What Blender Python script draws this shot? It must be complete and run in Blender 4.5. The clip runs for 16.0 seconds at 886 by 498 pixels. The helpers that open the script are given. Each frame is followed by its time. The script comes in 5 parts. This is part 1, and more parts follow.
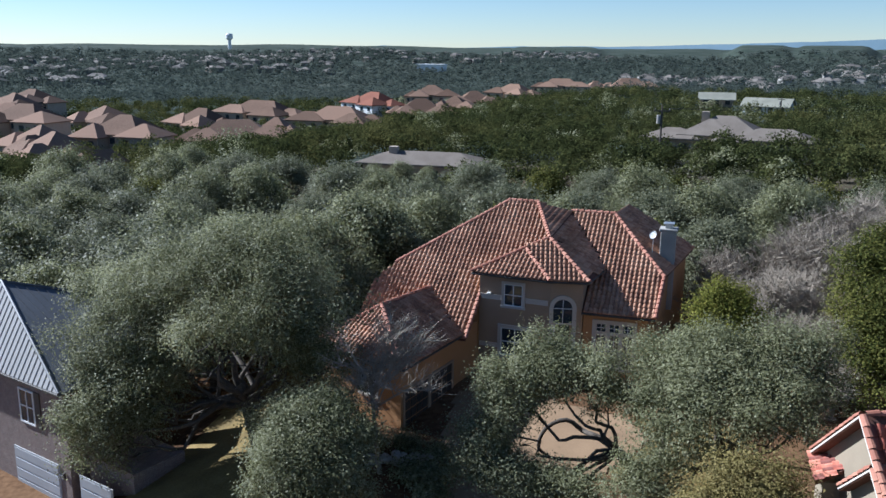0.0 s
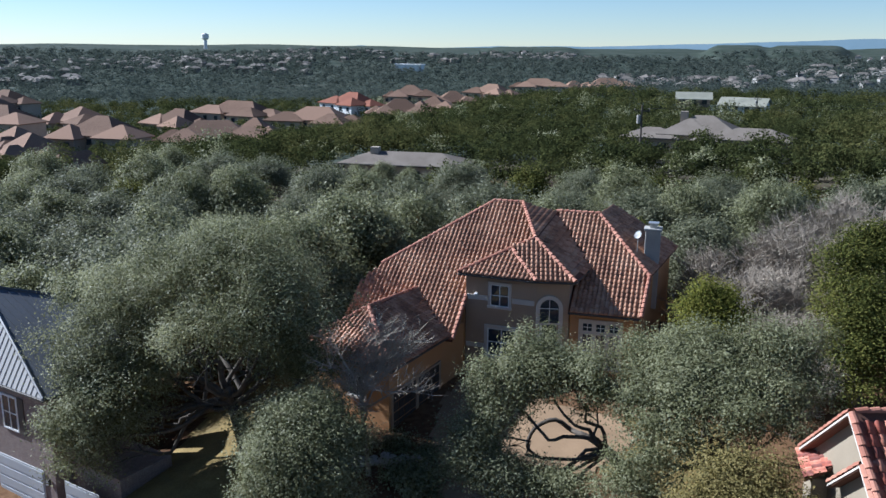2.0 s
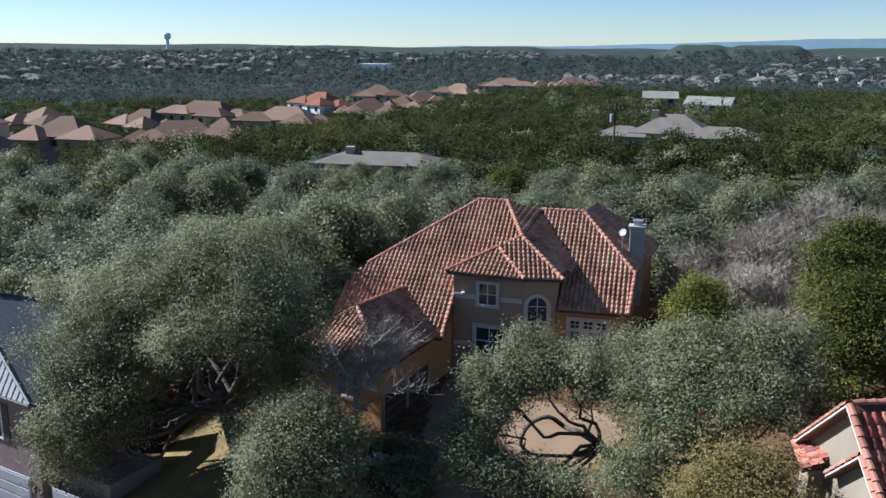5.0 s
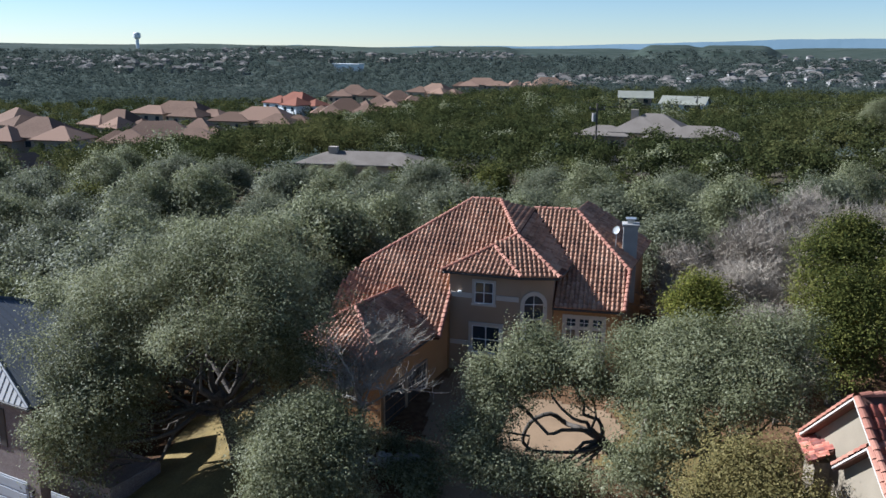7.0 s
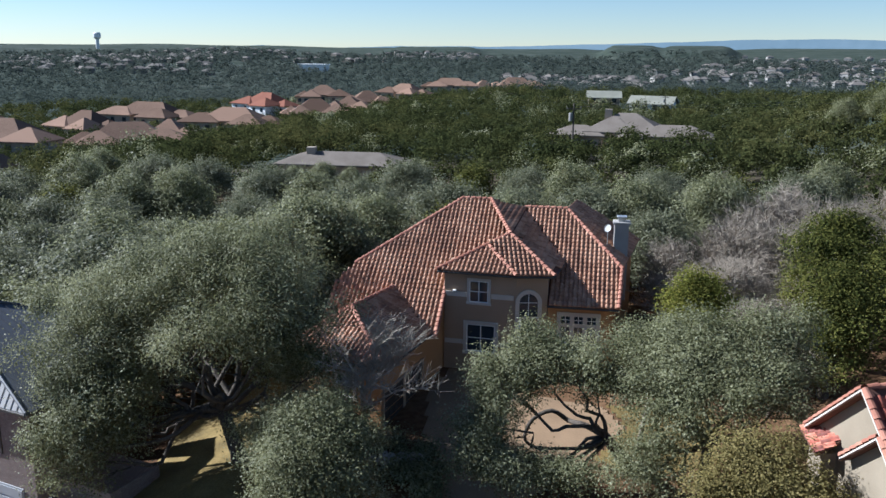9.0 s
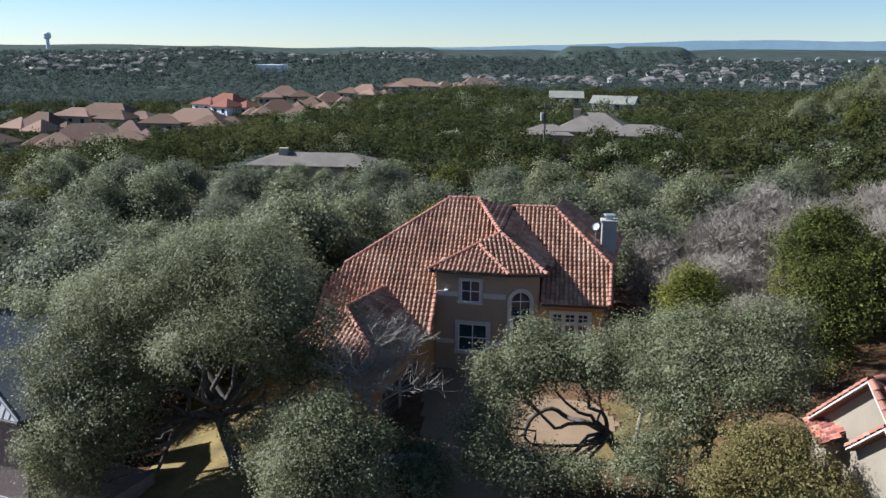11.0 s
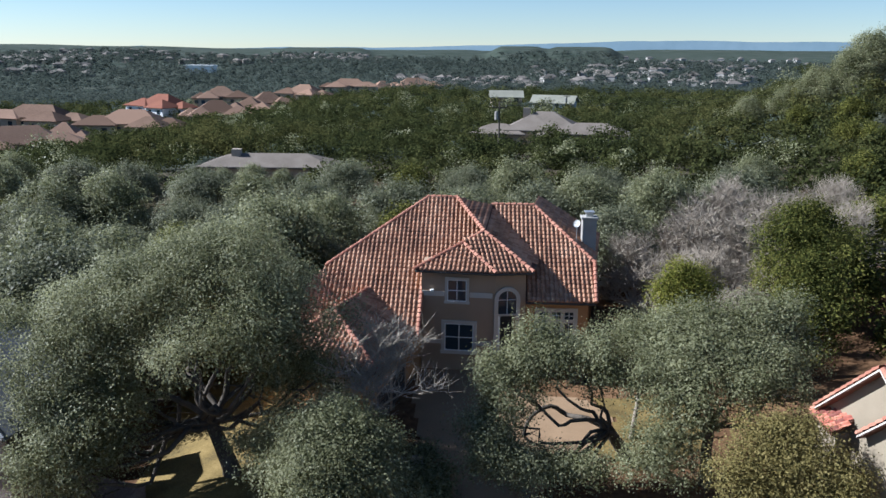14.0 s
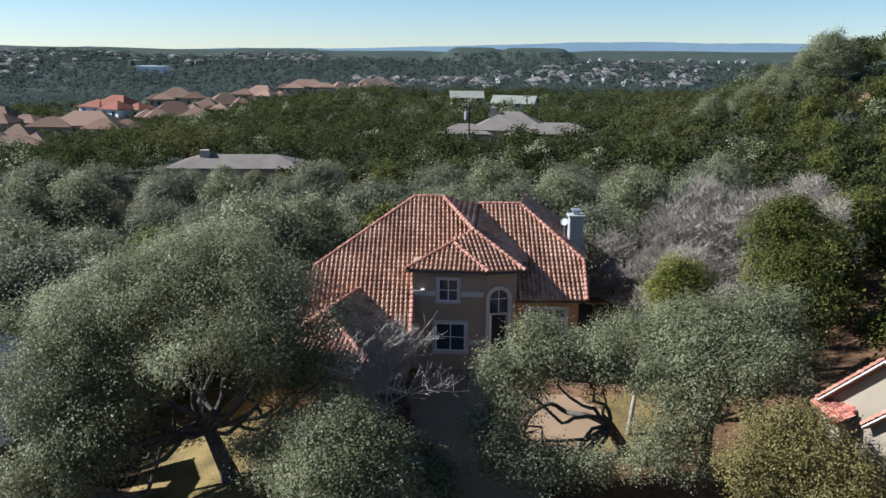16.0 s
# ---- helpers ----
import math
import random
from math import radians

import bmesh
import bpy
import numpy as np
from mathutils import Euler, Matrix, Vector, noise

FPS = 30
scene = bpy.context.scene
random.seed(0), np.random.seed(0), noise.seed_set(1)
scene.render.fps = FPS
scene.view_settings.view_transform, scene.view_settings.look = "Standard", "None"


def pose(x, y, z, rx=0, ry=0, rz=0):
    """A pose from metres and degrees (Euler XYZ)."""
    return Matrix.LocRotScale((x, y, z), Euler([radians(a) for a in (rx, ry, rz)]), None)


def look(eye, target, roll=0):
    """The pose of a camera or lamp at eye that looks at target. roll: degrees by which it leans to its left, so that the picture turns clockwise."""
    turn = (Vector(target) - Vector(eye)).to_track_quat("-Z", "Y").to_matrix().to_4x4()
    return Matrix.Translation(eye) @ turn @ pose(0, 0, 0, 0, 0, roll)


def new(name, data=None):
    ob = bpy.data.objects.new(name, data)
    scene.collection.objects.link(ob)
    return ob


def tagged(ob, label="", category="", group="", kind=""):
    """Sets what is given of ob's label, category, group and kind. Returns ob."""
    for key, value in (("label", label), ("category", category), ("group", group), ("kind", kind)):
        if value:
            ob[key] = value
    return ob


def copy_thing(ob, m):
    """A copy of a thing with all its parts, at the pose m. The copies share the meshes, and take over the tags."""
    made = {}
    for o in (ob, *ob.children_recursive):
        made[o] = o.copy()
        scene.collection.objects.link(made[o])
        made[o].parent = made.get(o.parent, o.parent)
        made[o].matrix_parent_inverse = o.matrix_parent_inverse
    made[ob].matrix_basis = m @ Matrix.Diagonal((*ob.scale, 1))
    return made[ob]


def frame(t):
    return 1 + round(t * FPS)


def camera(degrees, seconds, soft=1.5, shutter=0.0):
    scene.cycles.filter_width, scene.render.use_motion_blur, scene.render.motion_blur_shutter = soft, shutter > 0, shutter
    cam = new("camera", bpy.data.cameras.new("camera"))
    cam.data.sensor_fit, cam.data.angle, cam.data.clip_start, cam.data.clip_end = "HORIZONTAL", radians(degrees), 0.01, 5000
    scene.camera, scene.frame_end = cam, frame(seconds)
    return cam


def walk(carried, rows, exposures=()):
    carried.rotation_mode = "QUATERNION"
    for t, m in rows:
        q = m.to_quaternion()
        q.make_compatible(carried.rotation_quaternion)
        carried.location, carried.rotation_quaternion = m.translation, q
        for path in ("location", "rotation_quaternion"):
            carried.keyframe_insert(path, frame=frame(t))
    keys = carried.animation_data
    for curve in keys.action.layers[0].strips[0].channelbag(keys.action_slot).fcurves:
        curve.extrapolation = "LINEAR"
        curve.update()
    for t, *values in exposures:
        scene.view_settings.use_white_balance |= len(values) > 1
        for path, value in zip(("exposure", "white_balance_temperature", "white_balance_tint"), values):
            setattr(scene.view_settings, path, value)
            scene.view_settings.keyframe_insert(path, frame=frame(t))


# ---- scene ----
cam = camera(55.0, 16.0)

PATH = [
    (0, (14.849, -51.421, 20.438), (11.823, -42.176, 18.122), 0.45),
    (0.5, (14.739, -51.468, 20.463), (11.768, -42.205, 18.146), 0.44),
    (1, (14.625, -51.500, 20.479), (11.713, -42.217, 18.163), 0.43),
    (1.5, (14.500, -51.525, 20.489), (11.652, -42.223, 18.172), 0.43),
    (2, (14.362, -51.551, 20.492), (11.576, -42.230, 18.177), 0.43),
    (2.5, (14.205, -51.584, 20.491), (11.482, -42.244, 18.177), 0.43),
    (3, (14.027, -51.627, 20.487), (11.366, -42.269, 18.173), 0.43),
    (3.5, (13.825, -51.683, 20.481), (11.226, -42.308, 18.167), 0.44),
    (4, (13.597, -51.753, 20.473), (11.061, -42.361, 18.158), 0.44),
    (6.5, (12.049, -52.291, 20.421), (9.859, -42.812, 18.106), 0.48),
    (7, (11.658, -52.420, 20.409), (9.551, -42.922, 18.095), 0.49),
    (7.5, (11.242, -52.550, 20.396), (9.223, -43.033, 18.084), 0.50),
    (8, (10.803, -52.676, 20.383), (8.878, -43.138, 18.072), 0.51),
    (8.5, (10.341, -52.794, 20.369), (8.517, -43.237, 18.060), 0.51),
    (9, (9.860, -52.901, 20.353), (8.142, -43.324, 18.046), 0.52),
    (11.5, (7.228, -53.177, 20.243), (6.108, -43.509, 17.949), 0.54),
    (12, (6.672, -53.170, 20.213), (5.680, -43.487, 17.921), 0.54),
    (12.5, (6.110, -53.143, 20.180), (5.246, -43.447, 17.890), 0.54),
    (13, (5.544, -53.098, 20.145), (4.810, -43.392, 17.855), 0.55),
    (13.5, (4.977, -53.040, 20.106), (4.371, -43.324, 17.818), 0.55),
    (14, (4.409, -52.974, 20.064), (3.931, -43.251, 17.778), 0.56),
    (14.5, (3.840, -52.908, 20.021), (3.492, -43.178, 17.736), 0.57),
    (15, (3.273, -52.849, 19.976), (3.053, -43.116, 17.694), 0.58),
    (15.5, (2.707, -52.810, 19.929), (2.616, -43.073, 17.652), 0.59),
    (16, (2.142, -52.803, 19.883), (2.181, -43.064, 17.613), 0.61),
]
walk(cam, [(t, look(eye, target, roll)) for t, eye, target, roll in PATH],
     exposures=((0.0, 1.05, 5380, 9), (16.0, 1.14, 5580, 9)))

# ---- light ----
world = bpy.data.worlds.new("sky")
scene.world = world
world.use_nodes = True
wn = world.node_tree.nodes
sky = wn.new("ShaderNodeTexSky")
sky.sky_type = 'NISHITA'
sky.sun_disc = False
SUN_TO = Vector((-1.0, 0.13, 0.69)).normalized()
sky.sun_elevation = math.asin(SUN_TO.z)
sky.sun_rotation = math.atan2(SUN_TO.x, SUN_TO.y)
sky.air_density, sky.dust_density, sky.ozone_density = 0.8, 0.0, 3.0
world.node_tree.links.new(sky.outputs[0], wn["Background"].inputs[0])
wn["Background"].inputs[1].default_value = 0.05
sun = new("sun", bpy.data.lights.new("sun", 'SUN'))
sun.data.energy, sun.data.angle, sun.data.color = 5.0, radians(0.6), (1.0, 0.955, 0.90)
sun.matrix_world = look(SUN_TO * 300, (0, 0, 0))

# ---- materials ----


def mat(name, colors, rough=0.8, scale=1.0, fine=12.0, bump=0.3, dist=0.02, metal=0.0, island=0.0, objrand=0.0, spec=0.4, trans=0.0):
    """A surface with colour variation at two scales, fine relief and, where asked, variation from piece to piece."""
    m = bpy.data.materials.new(name)
    m.use_nodes = True
    nt = m.node_tree
    N, L = nt.nodes, nt.links
    b = N["Principled BSDF"]
    tc = N.new("ShaderNodeTexCoord")
    n1 = N.new("ShaderNodeTexNoise")
    n1.inputs["Scale"].default_value, n1.inputs["Detail"].default_value = scale, 5
    n2 = N.new("ShaderNodeTexNoise")
    n2.inputs["Scale"].default_value, n2.inputs["Detail"].default_value = fine, 4
    for n in (n1, n2):
        L.new(tc.outputs["Object"], n.inputs["Vector"])
    mix = N.new("ShaderNodeMath")
    mix.operation = 'ADD'
    L.new(n1.outputs["Fac"], mix.inputs[0])
    half = N.new("ShaderNodeMath")
    half.operation = 'MULTIPLY_ADD'
    half.inputs[1].default_value, half.inputs[2].default_value = 0.6, -0.3
    L.new(n2.outputs["Fac"], half.inputs[0])
    L.new(half.outputs[0], mix.inputs[1])
    last = mix.outputs[0]
    for amount, kind in ((island, "geo"), (objrand, "obj")):
        if amount:
            src = N.new("ShaderNodeNewGeometry").outputs["Random Per Island"] if kind == "geo" else N.new("ShaderNodeObjectInfo").outputs["Random"]
            a = N.new("ShaderNodeMath")
            a.operation = 'MULTIPLY_ADD'
            a.inputs[1].default_value, a.inputs[2].default_value = amount, -amount / 2
            L.new(src, a.inputs[0])
            s = N.new("ShaderNodeMath")
            s.operation = 'ADD'
            L.new(last, s.inputs[0])
            L.new(a.outputs[0], s.inputs[1])
            last = s.outputs[0]
    ramp = N.new("ShaderNodeValToRGB")
    el = ramp.color_ramp.elements
    el[0].position, el[1].position = 0.25, 0.75
    while len(el) < len(colors):
        el.new(0.5)
    for k, c in enumerate(colors):
        el[k].position = 0.25 + 0.5 * k / (len(colors) - 1)
        el[k].color = (*c, 1)
    L.new(last, ramp.inputs[0])
    L.new(ramp.outputs[0], b.inputs["Base Color"])
    b.inputs["Roughness"].default_value = rough
    b.inputs["Metallic"].default_value = metal
    b.inputs["Specular IOR Level"].default_value = spec
    if bump:
        bp = N.new("ShaderNodeBump")
        bp.inputs["Strength"].default_value, bp.inputs["Distance"].default_value = bump, dist
        L.new(n2.outputs["Fac"], bp.inputs["Height"])
        L.new(bp.outputs[0], b.inputs["Normal"])
    if trans:
        t = N.new("ShaderNodeBsdfTranslucent")
        L.new(ramp.outputs[0], t.inputs[0])
        ms = N.new("ShaderNodeMixShader")
        ms.inputs[0].default_value = trans
        L.new(b.outputs[0], ms.inputs[1])
        L.new(t.outputs[0], ms.inputs[2])
        L.new(ms.outputs[0], N["Material Output"].inputs[0])
    return m


def glass(name, tint):
    m = bpy.data.materials.new(name)
    m.use_nodes = True
    b = m.node_tree.nodes["Principled BSDF"]
    b.inputs["Base Color"].default_value = (*tint, 1)
    b.inputs["Roughness"].default_value = 0.044
    b.inputs["Specular IOR Level"].default_value = 0.8
    return m


M_TILE = mat("clay_tile", [(0.22, 0.105, 0.062), (0.40, 0.20, 0.115), (0.54, 0.315, 0.20)], 0.7, 0.5, 7, 0.3, 0.01, island=0.3)
M_TILE_PIECE = mat("clay_tile_piece", [(0.22, 0.105, 0.062), (0.40, 0.20, 0.115), (0.54, 0.315, 0.20)], 0.7, 0.5, 7, 0.3, 0.01, objrand=0.3)
M_CAP = mat("ridge_cap_clay", [(0.28, 0.11, 0.07), (0.45, 0.21, 0.14)], 0.75, 0.8, 9, 0.3, 0.01, objrand=0.5)
M_UNDER = mat("roof_underlay", [(0.10, 0.045, 0.03), (0.14, 0.065, 0.045)], 0.9)
M_FASCIA = mat("dark_fascia", [(0.05, 0.045, 0.04), (0.08, 0.07, 0.06)], 0.6)
M_STUCCO = mat("tan_stucco", [(0.33, 0.235, 0.155), (0.40, 0.29, 0.2)], 0.92, 0.5, 40, 0.4, 0.01)
M_STUCCO_OR = mat("ochre_stucco", [(0.40, 0.21, 0.09), (0.47, 0.26, 0.12)], 0.92, 0.5, 40, 0.4, 0.01)
M_TRIM = mat("cream_trim", [(0.50, 0.45, 0.38), (0.58, 0.52, 0.45)], 0.85, 0.8, 30, 0.2, 0.005)
M_WHITE = mat("white_paint", [(0.70, 0.70, 0.68), (0.8, 0.79, 0.77)], 0.6, 0.8, 20, 0.1, 0.003)
M_DOORGREY = mat("grey_door_paint", [(0.36, 0.37, 0.38), (0.43, 0.44, 0.45)], 0.6, 0.8, 20, 0.1, 0.003)
M_GLASS = glass("window_glass", (0.03, 0.042, 0.055))
M_DARK = mat("dark_opening", [(0.015, 0.014, 0.013), (0.03, 0.027, 0.024)], 0.8)
M_GARAGE = mat("garage_door_paint", [(0.045, 0.036, 0.03), (0.07, 0.055, 0.045)], 0.7)
M_GREYSTUC = mat("grey_chimney_stucco", [(0.27, 0.255, 0.235), (0.36, 0.34, 0.315)], 0.9, 0.8, 30, 0.3, 0.01)
M_METALCAP = mat("galvanised_metal", [(0.5, 0.5, 0.5), (0.62, 0.62, 0.62)], 0.4, metal=0.8, bump=0.05)
M_CONC = mat("drive_concrete", [(0.20, 0.13, 0.072), (0.30, 0.20, 0.115)], 0.9, 0.4, 18, 0.2, 0.01)
M_PATIO = mat("pale_concrete", [(0.33, 0.29, 0.24), (0.44, 0.40, 0.34)], 0.9, 0.5, 14, 0.2, 0.01)
M_ROCK = mat("limestone", [(0.24, 0.215, 0.18), (0.38, 0.345, 0.29)], 0.9, 1.5, 14, 0.6, 0.05)
M_BARK = mat("oak_bark", [(0.05, 0.042, 0.034), (0.11, 0.09, 0.07)], 0.95, 2, 16, 0.8, 0.04)
M_PALEBARK = mat("pale_bare_bark", [(0.20, 0.168, 0.13), (0.34, 0.29, 0.23)], 0.95, 2, 16, 0.5, 0.03)
M_SILVERBARK = mat("silver_bark", [(0.22, 0.19, 0.15), (0.34, 0.295, 0.24)], 0.95, 2, 16, 0.5, 0.03)
M_OAK = mat("live_oak_leaf", [(0.108, 0.114, 0.052), (0.20, 0.206, 0.10), (0.33, 0.332, 0.195)], 0.55, 0.25, 3, 0, island=0.55, spec=0.25, trans=0.45)
M_OAKG = mat("grey_oak_leaf", [(0.11, 0.117, 0.066), (0.185, 0.192, 0.112), (0.28, 0.284, 0.185)], 0.55, 0.2, 3, 0, island=0.5, spec=0.25, trans=0.45)
M_CEDAR = mat("cedar_leaf", [(0.042, 0.052, 0.012), (0.105, 0.11, 0.024), (0.18, 0.172, 0.044)], 0.8, 0.15, 3, 0, island=0.6, spec=0.1, trans=0.28)
M_CEDARLIGHT = mat("bright_cedar_leaf", [(0.09, 0.10, 0.018), (0.17, 0.172, 0.032), (0.26, 0.245, 0.055)], 0.8, 0.3, 3, 0, island=0.6, spec=0.1, trans=0.35)
M_YELLOWOAK = mat("yellowing_oak_leaf", [(0.105, 0.09, 0.028), (0.175, 0.145, 0.045), (0.245, 0.20, 0.075)], 0.7, 0.3, 3, 0, island=0.6, spec=0.2, trans=0.25)
M_WOODS = mat("woodland_leaf", [(0.032, 0.041, 0.017), (0.060, 0.068, 0.025), (0.112, 0.108, 0.04)], 0.9, 0.03, 0.16, 0, island=0.2, spec=0.0, trans=0.3)
M_GRASSDRY = mat("dry_lawn", [(0.085, 0.06, 0.018), (0.165, 0.115, 0.034), (0.24, 0.17, 0.06)], 0.95, 0.5, 9, 0.6, 0.05)
M_TANTILE = mat("weathered_tile", [(0.125, 0.078, 0.054), (0.19, 0.122, 0.086), (0.26, 0.165, 0.115)], 0.9, 0.06, 4, 0.3, 0.03, objrand=0.7, spec=0.1)
M_GREYROOF = mat("brown_grey_shingle", [(0.14, 0.118, 0.098), (0.20, 0.172, 0.145)], 0.95, 0.4, 6, 0.3, 0.02, spec=0.1)
M_LIGHTROOF = mat("pale_metal_roof", [(0.20, 0.20, 0.16), (0.27, 0.265, 0.215)], 0.7, 0.3, 6, 0.1, 0.02, spec=0.15)
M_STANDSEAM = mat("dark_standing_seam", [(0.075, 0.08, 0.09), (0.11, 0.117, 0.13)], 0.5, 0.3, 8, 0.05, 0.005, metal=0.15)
# The same metal as the roof's other slopes, with sunlight put into the colour.
M_SUNLITSEAM = mat("sunlit_standing_seam", [(0.29, 0.28, 0.265), (0.36, 0.345, 0.33)], 0.5, 0.3, 8, 0.05, 0.005)
M_BRICKWALL = mat("brown_brick_wall", [(0.15, 0.11, 0.095), (0.24, 0.18, 0.155), (0.30, 0.235, 0.205)], 0.92, 3.0, 9, 0.3, 0.01)
nb = M_BRICKWALL.node_tree
bt = nb.nodes.new("ShaderNodeTexBrick")
bt.inputs["Scale"].default_value, bt.inputs["Mortar Size"].default_value = 4.4, 0.012
bt.inputs["Color2"].default_value = (0.19, 0.14, 0.12, 1)
bt.inputs["Mortar"].default_value = (0.30, 0.27, 0.24, 1)
bmap = nb.nodes.new("ShaderNodeMapping")
bmap.inputs["Rotation"].default_value = (radians(90), 0, 0)
nb.links.new(nb.nodes["Texture Coordinate"].outputs["Object"], bmap.inputs[0])
nb.links.new(bmap.outputs[0], bt.inputs["Vector"])
nb.links.new(nb.nodes["Color Ramp"].outputs[0], bt.inputs["Color1"])
nb.links.new(bt.outputs["Color"], nb.nodes["Principled BSDF"].inputs["Base Color"])
M_FARWALL = mat("far_house_wall", [(0.30, 0.245, 0.19), (0.41, 0.345, 0.275)], 0.9, 0.1, 3, 0)
M_WOODPOLE = mat("utility_pole_wood", [(0.06, 0.05, 0.04), (0.1, 0.085, 0.07)], 0.9)
M_FENCE = mat("weathered_fence", [(0.05, 0.042, 0.035), (0.09, 0.075, 0.06)], 0.9, objrand=0.4)
M_WIRE = mat("cable", [(0.03, 0.03, 0.03), (0.04, 0.04, 0.04)], 0.6)

# ---- building helpers ----


def part(name, bm, material, parent=None, label="", smooth=False):
    """Links a bmesh as one mesh object, under a thing or a part."""
    me = bpy.data.meshes.new(name)
    bm.to_mesh(me)
    bm.free()
    return part_mesh(name, me, material, parent, label, smooth)


def part_mesh(name, me, material, parent=None, label="", smooth=False):
    if smooth:
        me.polygons.foreach_set("use_smooth", [True] * len(me.polygons))
    if material and not me.materials:
        me.materials.append(material)
    ob = new(name, me)
    if parent is not None:
        ob.parent = parent
    if label:
        ob["label"] = label
    return ob


def thing(name, label, category, loc=(0, 0, 0), rz=0, group="", kind=""):
    ob = new(name)
    ob.empty_display_size = 0.2
    ob.matrix_world = pose(*loc, 0, 0, rz)
    return tagged(ob, label, category, group, kind)


def raw_mesh(name, verts, faces):
    """A mesh from arrays of vertices and of faces, all of one size."""
    me = bpy.data.meshes.new(name)
    verts, faces = np.asarray(verts, float), np.asarray(faces, int)
    k = faces.shape[1]
    me.vertices.add(len(verts))
    me.vertices.foreach_set("co", verts.ravel())
    me.loops.add(faces.size)
    me.loops.foreach_set("vertex_index", faces.ravel())
    me.polygons.add(len(faces))
    me.polygons.foreach_set("loop_start", np.arange(0, faces.size, k))
    me.polygons.foreach_set("loop_total", np.full(len(faces), k))
    me.update()
    me.validate()
    return me


def box(bm, x0, x1, y0, y1, z0, z1, bevel=0.0):
    vs = [bm.verts.new(p) for p in ((x0, y0, z0), (x1, y0, z0), (x1, y1, z0), (x0, y1, z0), (x0, y0, z1), (x1, y0, z1), (x1, y1, z1), (x0, y1, z1))]
    fs = [bm.faces.new([vs[i] for i in q]) for q in ((3, 2, 1, 0), (4, 5, 6, 7), (0, 1, 5, 4), (1, 2, 6, 5), (2, 3, 7, 6), (3, 0, 4, 7))]
    if bevel:
        es = list({e for f in fs for e in f.edges})
        bmesh.ops.bevel(bm, geom=es, offset=bevel, segments=1, affect='EDGES')
    return bm


def boxes(*dims, bevel=0.0):
    bm = bmesh.new()
    for d in dims:
        box(bm, *d, bevel)
    return bm


def prism(outline, z0, z1):
    """A solid from a plan outline, counter-clockwise."""
    bm = bmesh.new()
    lo = [bm.verts.new((x, y, z0)) for x, y in outline]
    hi = [bm.verts.new((x, y, z1)) for x, y in outline]
    n = len(outline)
    bm.faces.new(lo[::-1])
    bm.faces.new(hi)
    for i in range(n):
        bm.faces.new((lo[i], lo[(i + 1) % n], hi[(i + 1) % n], hi[i]))
    return bm


def slab(points, thick):
    """A plate under a planar outline seen counter-clockwise from above."""
    bm = bmesh.new()
    hi = [bm.verts.new(p) for p in points]
    lo = [bm.verts.new(Vector(p) - Vector((0, 0, thick))) for p in points]
    n = len(points)
    bm.faces.new(hi)
    bm.faces.new(lo[::-1])
    for i in range(n):
        bm.faces.new((lo[i], lo[(i + 1) % n], hi[(i + 1) % n], hi[i]))
    return bm


def tube(bm, path, radii, sides=7):
    """A tapered tube along a path."""
    rings = []
    for i, p in enumerate(path):
        p = Vector(p)
        a = Vector(path[max(i - 1, 0)])
        b = Vector(path[min(i + 1, len(path) - 1)])
        d = (b - a).normalized() if (b - a).length > 1e-6 else Vector((0, 0, 1))
        u = d.orthogonal().normalized() if i == 0 else (u0 - d * u0.dot(d)).normalized()
        u0 = u
        w = d.cross(u)
        rings.append([bm.verts.new(p + (u * math.cos(k * math.tau / sides) + w * math.sin(k * math.tau / sides)) * radii[i]) for k in range(sides)])
    for r, s in zip(rings, rings[1:]):
        for k in range(sides):
            bm.faces.new((r[k], r[(k + 1) % sides], s[(k + 1) % sides], s[k]))
    bm.faces.new(rings[-1])
    bm.faces.new(rings[0][::-1])
    return bm


def smooth_path(pts, radii, k=3):
    """A path and its radii with k steps between the given points, rounded."""
    P = [Vector(p) for p in pts]
    out, rad = [], []
    for i in range(len(P) - 1):
        p0, p1, p2, p3 = P[max(i - 1, 0)], P[i], P[i + 1], P[min(i + 2, len(P) - 1)]
        for j in range(k):
            t = j / k
            out.append(0.5 * (2 * p1 + (p2 - p0) * t + (2 * p0 - 5 * p1 + 4 * p2 - p3) * t * t + (3 * p1 - p0 - 3 * p2 + p3) * t ** 3))
            rad.append(radii[i] + (radii[i + 1] - radii[i]) * t)
    return out + [P[-1]], rad + [radii[-1]]


def ease(a, b, v):
    """0 at a, 1 at b, smooth between; a may be greater than b."""
    t = min(1.0, max(0.0, (v - a) / (b - a)))
    return t * t * (3 - 2 * t)


